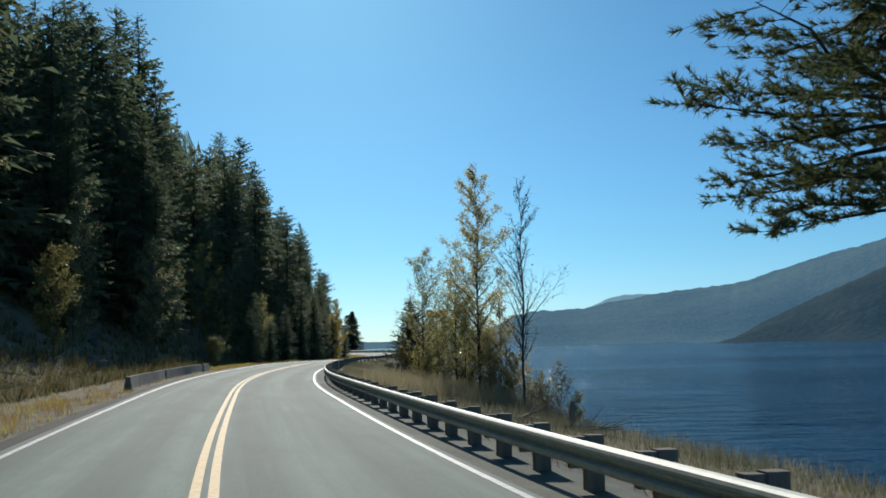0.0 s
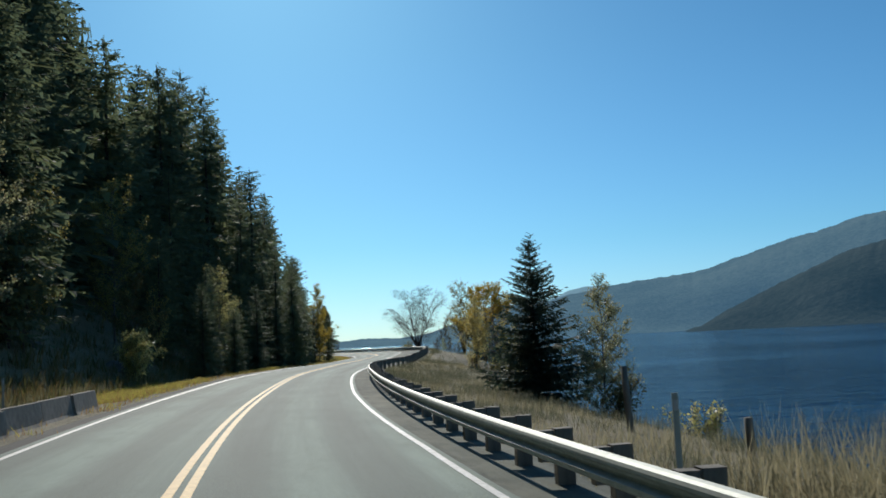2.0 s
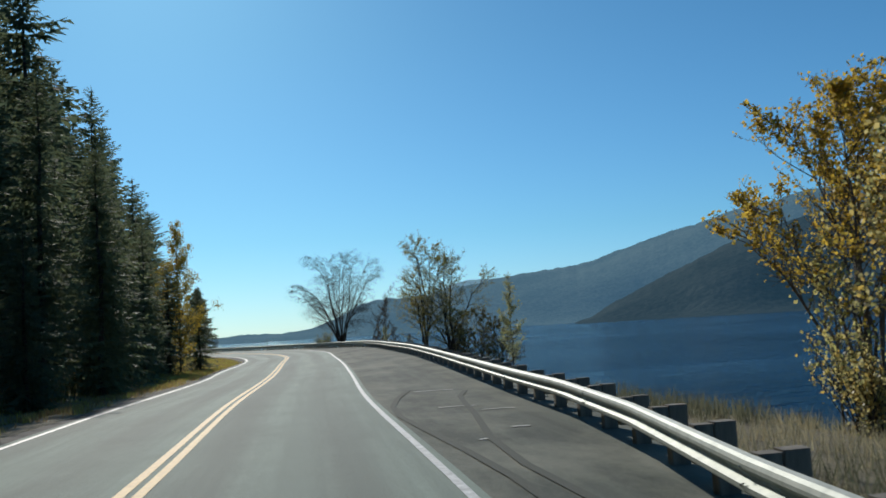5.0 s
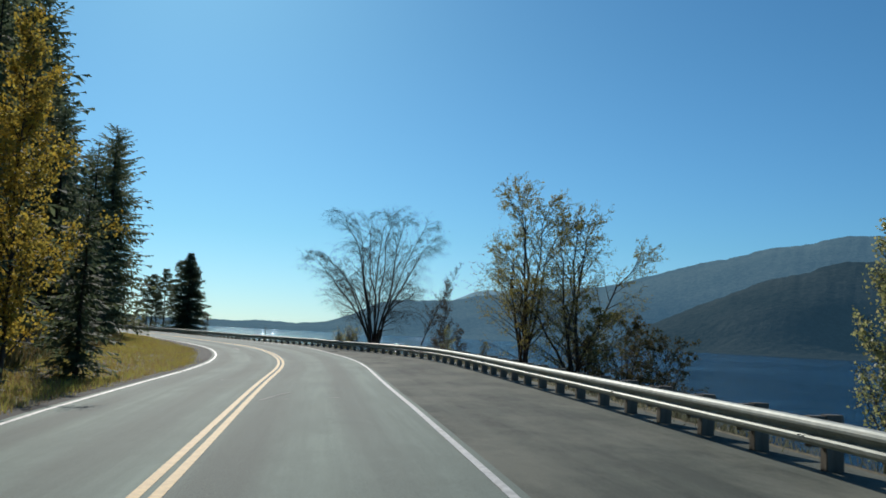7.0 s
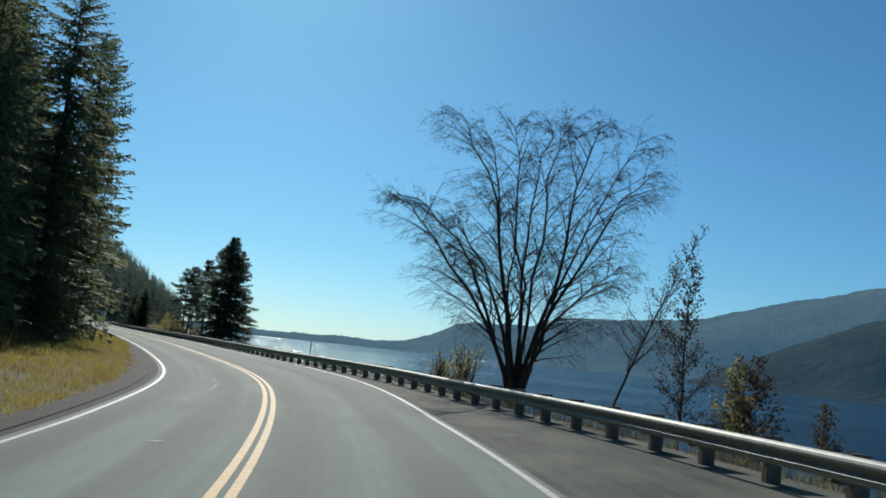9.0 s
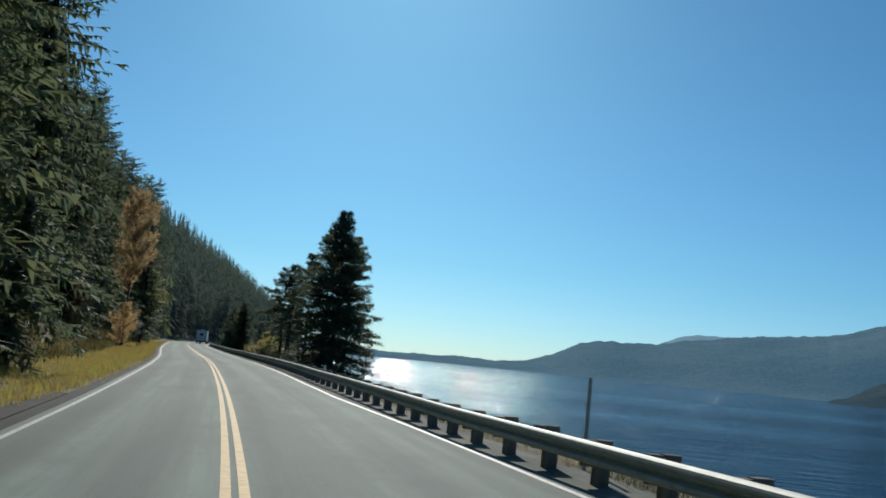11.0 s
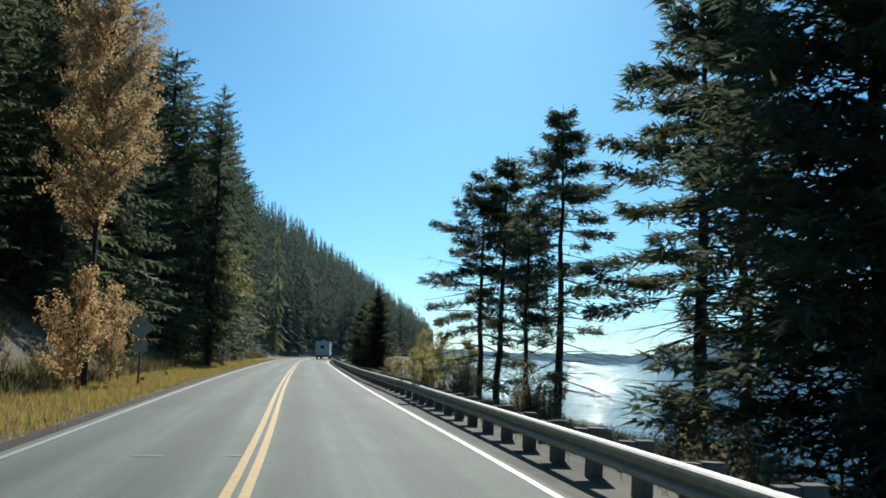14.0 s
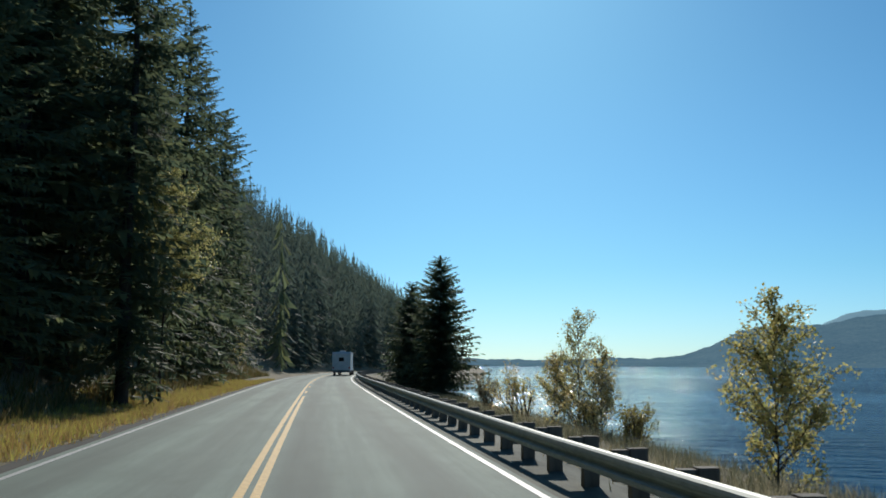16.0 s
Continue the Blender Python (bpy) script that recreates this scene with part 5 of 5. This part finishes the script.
guardrail = thing("guardrail", "galvanised steel guardrail on weathered wooden posts", "guardrail")
stations = [-10.0]
while stations[-1] < 540:
    y = stations[-1]
    s = float(CENTRE(y + 1) - CENTRE(y))
    r1 = rail_offset(y + 1) - rail_offset(y)
    stations.append(y + 1.905 / math.hypot(1, s + r1))


def rail_point(y, out, z):
    x, (nx, ny) = centre(y)
    d = rail_offset(y) + out
    tan = math.tan(radians(float(np.interp(y, BANK_Y, BANK_DEG))))
    return Vector((x + nx * d, y + ny * d, float(np.interp(y, RISE_Y, RISE)) - tan * d + z))


for a in range(0, len(stations) - 4, 4):
    v, f = [], []
    ys = [stations[a] + (stations[a + 4] - stations[a]) * k / 8 for k in range(9)]
    ys[-1] += 0.14
    lap = 0.004 * (a // 4 % 2)
    for y in ys:
        for o, z in rail_profile():
            v.append(tuple(rail_point(y, -o - lap, z)))
        for o, z in reversed(rail_profile()):
            v.append(tuple(rail_point(y, -o - lap + 0.006, z - (0.004 if z > 0.59 else 0))))
    n = 24
    for i in range(8):
        for j in range(n):
            k = (j + 1) % n
            f.append((i * n + j, i * n + k, (i + 1) * n + k, (i + 1) * n + j))
    f.append(tuple(range(n)))
    f.append(tuple(reversed(range(8 * n, 9 * n))))
    me = bpy.data.meshes.new("rail_beam")
    me.from_pydata(v, [], f)
    me.materials.append(M_STEEL)
    part("rail_beam", me, guardrail)
pb, bb, bo = Build(), Build(), Build()
pb.box((0.2, -0.08, -0.4), (0.42, 0.08, 0.645), 0.012)
bb.box((0.01, -0.075, 0.27), (0.196, 0.075, 0.63), 0.012)
bo.tube((-0.06, 0, 0), (-0.095, 0, 0), 0.016, 0.012, 6, True)
post_me, block_me, bolt_me = pb.mesh("post", M_POST), bb.mesh("block", M_POST), bo.mesh("bolt", M_STEEL)
rnd = random.Random(4)
for i, y in enumerate(stations[:-1]):
    x, (nx, ny) = centre(y)
    p = rail_point(y, 0, 0)
    a = math.degrees(math.atan2(ny, nx))
    at = pose(p.x, p.y, p.z + rnd.uniform(-0.02, 0.025), rnd.uniform(-1.5, 1.5), rnd.uniform(-1, 1.5), a + rnd.uniform(-2, 2))
    part("post", post_me, guardrail, "", at)
    part("block", block_me, guardrail, "", at)
    if i % 4 == 0:
        for z, yy in ((0.4, -0.05), (0.4, 0.05), (0.53, -0.05), (0.53, 0.05)):
            part("bolt", bolt_me, guardrail, "", pose(p.x, p.y, p.z, 0, 0, a) @ Matrix.Translation((0, yy, z)))


# ---- worn strokes of paint and scrapes on the asphalt ----
def stroke(ends, wide, material, label):
    v, f = [], []
    for k, (y, d) in enumerate(ends):
        y2, d2 = ends[min(k + 1, len(ends) - 1)]
        y1, d1 = ends[max(k - 1, 0)]
        ly, ld = y2 - y1, d2 - d1
        n = math.hypot(ly, ld) or 1
        for sg in (-1, 1):
            v.append(tuple(place(y - sg * ld / n * wide / 2, d + sg * ly / n * wide / 2, 0.007)))
    for k in range(len(ends) - 1):
        f.append((2 * k, 2 * k + 1, 2 * k + 3, 2 * k + 2))
    me = bpy.data.meshes.new("road_mark")
    me.from_pydata(v, [], f)
    me.materials.append(material)
    tagged(new("road_mark", me), label, "road marking", kind="structure")


M_SCRAPE = plain("pale_scrape", (0.3, 0.3, 0.27), (0.5, 0.5, 0.46), 6, 0.8, 0, 0)
stroke(((215.4, -1.75), (216.6, -1.6), (218.0, -1.62), (219.5, -1.5), (220.6, -1.68), (221.8, -1.6)), 0.05, M_SCRAPE, "crooked pale survey scribble on the asphalt")
stroke(((167.4, 0.35), (168.3, 0.55), (169.3, 0.75), (170.0, 0.97)), 0.05, M_SCRAPE, "thin pale scrape across the lane")
for y, d, d2, w_ in ((214.6, -0.82, -0.58, 0.1), (215.7, -0.95, -0.78, 0.08), (217.5, -0.66, -0.53, 0.08), (167.7, 0.78, 1.02, 0.05), (176.8, -1.47, -1.2, 0.08), (168.0, 1.95, 2.2, 0.05), (128.2, 4.66, 5.7, 0.14), (123.0, 4.6, 5.4, 0.12), (121.9, 5.3, 5.95, 0.12),
                     (118.6, 5.15, 5.45, 0.14), (117.2, 4.35, 4.6, 0.12), (288.4, -0.6, -0.38, 0.1), (284.1, -0.46, -0.22, 0.1), (202, -1.55, -1.45, 0.3), (301.7, -1.75, -1.3, 0.1), (301.8, -0.42, -0.18, 0.1), (321.7, 1.1, 1.55, 0.08)):
    stroke(((y, d), (y + 0.05, (d + d2) / 2), (y, d2)), w_, M_SCRAPE, "short pale paint stroke on the asphalt")


M_TYRE_MARK = asphalt("tyre_rubber_mark", (0.05, 0.058, 0.048), (0.11, 0.122, 0.1), (0.17, 0.17, 0.14))
for mark in (((129, 4.6), (126.5, 4.1), (124, 3.75), (121.6, 3.66), (119, 3.8), (116, 3.98), (113.7, 4.08), (110, 4.1), (106, 4.0)),
             ((127.5, 5.9), (125.7, 5.48), (123.5, 5.25), (121.3, 5.04), (119.2, 4.78), (117.3, 4.55), (114.6, 4.42), (112, 4.5), (108, 4.9))):
    stroke(mark, 0.13, M_TYRE_MARK, "curved dark tyre mark on the pullout")


# ---- roadside things ----
def delineator(y, d, high, label):
    p = place(y, d, -0.05)
    ob = thing("delineator_post", label, "marker post", pose(p.x, p.y, p.z))
    b = Build()
    b.box((-0.03, -0.01, -0.2), (0.03, 0.01, high), 0.004)
    part("post", b.mesh("post", M_STEEL), ob)
    r = Build()
    r.box((-0.028, -0.018, high - 0.16), (0.028, -0.0105, high - 0.06), 0.006)
    part("reflector", r.mesh("reflector", M_WHITE), ob, "white reflector plate")


delineator(66.0, -5.9, 1.3, "thin grey delineator post behind a concrete barrier")
delineator(48.8, 4.75, 1.2, "thin grey delineator post behind the guardrail")
delineator(242, rail_offset(242) + 0.9, 1.5, "thin grey delineator post behind the guardrail")

def stump_post(y, d, high):
    p = place(y, d, 0)
    b = Build()
    b.tube((0, 0, -0.5), (0.01, 0.01, high * 0.55), 0.085, 0.08, 9)
    b.tube((0.01, 0.01, high * 0.55), (0.0, 0.03, high), 0.08, 0.07, 9, True)
    ob = new("wooden_post", b.mesh("wooden_post", M_POST, True))
    ob.matrix_basis = pose(p.x, p.y, p.z, 2, -3, 40 * y)
    tagged(ob, "old weathered wooden post standing in the grass", "post", "old posts behind the guardrail")


for y, d, high in ((61.5, 9.0, 1.5), (55.8, 9.1, 0.7), (23.1, 8.8, 0.75)):
    stump_post(y, d, high)

jb = Build()
prof = [(-0.3, 0), (0.3, 0), (0.3, 0.07), (0.16, 0.33), (0.09, 0.81), (-0.09, 0.81), (-0.16, 0.33), (-0.3, 0.07)]
for yy in (-1.5, 1.5):
    jb.v.extend((x, yy, z) for x, z in prof)
for j in range(8):
    k = (j + 1) % 8
    jb.f.append((j, k, 8 + k, 8 + j))
jb.f.append(tuple(reversed(range(8))))
jb.f.append(tuple(range(8, 16)))
barrier_me = jb.mesh("concrete_barrier", M_CONCRETE)
rnd = random.Random(8)
for k in range(10):
    y = 68.9 - 3.05 * k
    p = place(y, left_shoulder(y) - 0.62 - 0.03 * (9 - k), -0.33)
    s = float(CENTRE(y + 0.5) - CENTRE(y - 0.5))
    ob = new("concrete_barrier", barrier_me)
    ob.matrix_basis = pose(p.x, p.y, p.z, 0, rnd.uniform(-2, 2), math.degrees(math.atan2(-s, 1)) + rnd.uniform(-2, 2))
    tagged(ob, "stained grey concrete barrier segment on the verge", "barrier", "barrier segments on the verge")


def sign(y, d):
    p = place(y, d, -0.05)
    ob = thing("road_sign", "back of a diamond warning sign with a small plate", "road sign", pose(p.x, p.y, p.z, 0, 0, 18))
    b = Build()
    b.box((-0.05, -0.05, -0.3), (0.05, 0.05, 3.0), 0.01)
    part("post", b.mesh("post", M_POST), ob, "wooden sign post")
    b = Build()
    b.box((-0.38, -0.062, -0.38), (0.38, -0.054, 0.38), 0.003)
    me = b.mesh("sign_panel", M_STEEL)
    part("sign_panel", me, ob, "bare aluminium sign back", pose(0, 0, 2.55, 0, 45, 0))
    b = Build()
    b.box((-0.3, -0.062, 1.5), (0.3, -0.054, 1.95), 0.003)
    part("plate", b.mesh("plate", M_STEEL), ob)


sign(327.2, -6.0)

# flagging stakes on the verge
M_FLAG = plain("orange_flagging", (0.75, 0.12, 0.03), (0.85, 0.2, 0.06), 6, 0.7, 0, 0)
for i, (y, d) in enumerate(((318, -6.4), (319.2, -6.7), (327, -5.9), (334.5, -6.0), (345, -5.8))):
    p = place(y, d, 0)
    ob = thing("survey_flag", "small orange survey flag in the verge grass", "flag", pose(p.x, p.y, p.z, 0, 4, 20 * i), "survey flags on the verge")
    b = Build()
    b.tube((0, 0, -0.1), (0, 0, 0.42), 0.006, 0.005, 5)
    part("stake", b.mesh("stake", M_POST), ob)
    b = Build()
    b.box((0.0, -0.002, 0.28), (0.16, 0.002, 0.41), 0)
    part("flag", b.mesh("flag", M_FLAG), ob)


# fallen branches under the firs
rnd = random.Random(31)
for i in range(24):
    y = rnd.uniform(24, 62) if i < 16 else rnd.uniform(21, 25)
    foot = float(np.interp(y, FOOT_Y, FOOT_D))
    p = place(y, foot - rnd.uniform(-0.8, 2.2) if i < 16 else rail_offset(y) + rnd.uniform(2.2, 4.2), 0.12)
    b = Build()
    q = Vector((0, 0, 0))
    way = Vector((1, 0, rnd.uniform(-0.12, 0.3)))
    ln = rnd.uniform(1.2, 3.2) if i < 16 else rnd.uniform(0.8, 1.5)
    for k in range(5):
        way = (way + Vector((rnd.gauss(0, 0.1), rnd.gauss(0, 0.15), rnd.gauss(0, 0.08)))).normalized()
        e = q + way * ln / 5
        b.tube(q, e, 0.05 * (1 - k / 5.5), 0.05 * (1 - (k + 1) / 5.5), 5)
        if k:
            b.tube(q, q + (way + Vector((rnd.gauss(0, 0.5), rnd.gauss(0, 0.7), rnd.uniform(0, 0.7)))).normalized() * rnd.uniform(0.3, 0.9), 0.02, 0.006, 4)
        q = e
    ob = new("fallen_branch", b.mesh("fallen_branch", M_DEAD_WOOD, True))
    ob.matrix_basis = pose(p.x, p.y, p.z, 0, 0, rnd.uniform(0, 360))
    tagged(ob, "bleached grey fallen branch on the ground", "branch", "fallen branches beside the road")


# rocks of the road cut
def rock(seed, size):
    rnd_ = random.Random(seed)
    bm = bmesh.new()
    bmesh.ops.create_icosphere(bm, subdivisions=2, radius=size)
    for v in bm.verts:
        n = noise.noise(v.co * (1.6 / size) + Vector((seed * 3.1, 0, 0)))
        v.co *= 0.8 + 0.5 * n
        v.co.z *= 0.65
    me = bpy.data.meshes.new("rock")
    bm.to_mesh(me)
    bm.free()
    me.materials.append(M_ROCK)
    return me


ROCKS = [rock(i, 0.5) for i in range(5)]
rnd = random.Random(12)
for i in range(70):
    y = rnd.choice((rnd.uniform(25, 95), rnd.uniform(290, 345), rnd.uniform(150, 215)))
    foot = float(np.interp(y, FOOT_Y, FOOT_D))
    p = place(y, foot - rnd.uniform(-0.5, 4.0))
    s = rnd.uniform(0.3, 1.5)
    ob = new("rock", ROCKS[i % 5])
    ob.matrix_basis = pose(p.x, p.y, p.z + 0.02, rnd.uniform(-20, 20), rnd.uniform(-20, 20), rnd.uniform(0, 360)) @ Matrix.Diagonal((s, s, s, 1))
    tagged(ob, "grey shale rock fallen at the slope's foot", "rock", "rocks at the slope's foot")


# ---- the trailer and truck ahead ----
M_RV = plain("white_trailer_skin", (0.5, 0.5, 0.49), (0.62, 0.62, 0.61), 2, 0.45, 0, 0)
M_GLASS_DARK = plain("dark_glass", (0.015, 0.016, 0.018), (0.02, 0.022, 0.025), 3, 0.08, 0, 0)
M_RUBBER = plain("tyre_rubber", (0.015, 0.015, 0.015), (0.03, 0.03, 0.03), 9, 0.85, 0, 0.1)
M_GREY_TRIM = plain("grey_trim", (0.1, 0.1, 0.1), (0.2, 0.2, 0.2), 3, 0.6, 0, 0)
M_RED = plain("red_lens", (0.3, 0.02, 0.02), (0.4, 0.03, 0.03), 5, 0.3, 0, 0)


def wheel(parent, x, y, r):
    b = Build()
    n = 18
    for k in range(n):
        a, a2 = 2 * math.pi * k / n, 2 * math.pi * (k + 1) / n
        for (r0, x0), (r1, x1) in (((r * 0.6, -0.11), (r, -0.1)), ((r, -0.1), (r, 0.1)), ((r, 0.1), (r * 0.6, 0.11))):
            b.poly((x + x0, y + r0 * math.cos(a), r + r0 * math.sin(a)), (x + x1, y + r1 * math.cos(a), r + r1 * math.sin(a)), (x + x1, y + r1 * math.cos(a2), r + r1 * math.sin(a2)), (x + x0, y + r0 * math.cos(a2), r + r0 * math.sin(a2)))
    wh = part("wheel", b.mesh("tyre", M_RUBBER), parent)
    b = Build()
    b.tube((x - 0.09, y, r), (x + 0.09, y, r), r * 0.6, r * 0.6, 14, True)
    b.f.append(tuple(reversed(range(14))))
    part("rim", b.mesh("rim", M_STEEL), wh)


def trailer(y, d):
    p = place(y, d, 0.006)
    s = float(CENTRE(y + 3) - CENTRE(y - 3)) / 6
    ob = thing("travel_trailer", "white box-shaped travel trailer on the road ahead", "trailer", pose(p.x, p.y, p.z, 0, 0, math.degrees(math.atan2(-s, 1))))
    prof = [(-3.6, 0.75), (3.2, 0.75), (3.6, 1.3), (3.7, 2.6), (3.3, 3.15), (-3.3, 3.2), (-3.6, 2.95)]
    b = Build()
    for xx in (-1.23, 1.23):
        b.v.extend((xx, yy, z) for yy, z in prof)
    n = len(prof)
    for j in range(n):
        k = (j + 1) % n
        b.f.append((j, k, n + k, n + j))
    b.f.append(tuple(range(n)))
    b.f.append(tuple(reversed(range(n, 2 * n))))
    part("body", b.mesh("body", M_RV), ob)
    for name, lo, hi, mt, lab in (("rear_window", (-0.35, -3.62, 1.95), (0.35, -3.603, 2.45), M_GLASS_DARK, "dark tinted rear window"),
                                  ("bumper", (-1.1, -3.78, 0.5), (1.1, -3.62, 0.64), M_GREY_TRIM, ""),
                                  ("roof_unit", (-0.35, -0.6, 3.19), (0.35, 0.4, 3.46), M_RV, "white rooftop air conditioner"),
                                  ("skirt", (-1.15, -3.4, 0.45), (1.15, 3.2, 0.745), M_GREY_TRIM, ""),
                                  ("side_window", (-1.245, -2.2, 1.7), (-1.232, -1.2, 2.3), M_GLASS_DARK, ""),
                                  ("side_window", (-1.245, 0.6, 1.7), (-1.232, 1.8, 2.3), M_GLASS_DARK, ""),
                                  ("tail_light", (-1.15, -3.62, 0.95), (-0.98, -3.603, 1.2), M_RED, "red tail light"),
                                  ("tail_light", (0.98, -3.62, 0.95), (1.15, -3.603, 1.2), M_RED, "red tail light")):
        b = Build()
        b.box(lo, hi, 0.003)
        part(name, b.mesh(name, mt), ob, lab)
    for xx in (-1.1, 1.1):
        for yy in (-0.7, 0.25):
            wheel(ob, xx, yy, 0.36)


def pickup(y, d):
    p = place(y, d, 0.006)
    s = float(CENTRE(y + 3) - CENTRE(y - 3)) / 6
    ob = thing("pickup_truck", "dark pickup truck pulling a white trailer", "truck", pose(p.x, p.y, p.z, 0, 0, math.degrees(math.atan2(-s, 1))))
    prof = [(-2.8, 0.55), (2.7, 0.55), (2.8, 1.05), (1.3, 1.2), (0.7, 1.85), (-0.8, 1.88), (-1.0, 1.25), (-2.8, 1.25)]
    b = Build()
    for xx in (-0.95, 0.95):
        b.v.extend((xx, yy, z) for yy, z in prof)
    n = len(prof)
    for j in range(n):
        k = (j + 1) % n
        b.f.append((j, k, n + k, n + j))
    b.f.append(tuple(range(n)))
    b.f.append(tuple(reversed(range(n, 2 * n))))
    part("body", b.mesh("body", M_GREY_TRIM), ob)
    for xx in (-0.956, 0.956):
        b = Build()
        b.poly((xx, 0.55, 1.3), (xx, 0.4, 1.78), (xx, -0.7, 1.78), (xx, -0.85, 1.3))
        part("side_window", b.mesh("side_window", M_GLASS_DARK), ob)
        for yy in (-1.8, 1.8):
            wheel(ob, xx * 0.95, yy, 0.38)
        b = Build()
        b.box((xx - 0.14 + (0.14 if xx > 0 else -0.14), 0.5, 1.28), (xx + 0.14 + (0.14 if xx > 0 else -0.14), 0.58, 1.5), 0.01)
        part("wing_mirror", b.mesh("wing_mirror", M_GREY_TRIM), ob)


trailer(454, 1.85)
pickup(461.6, 1.85)
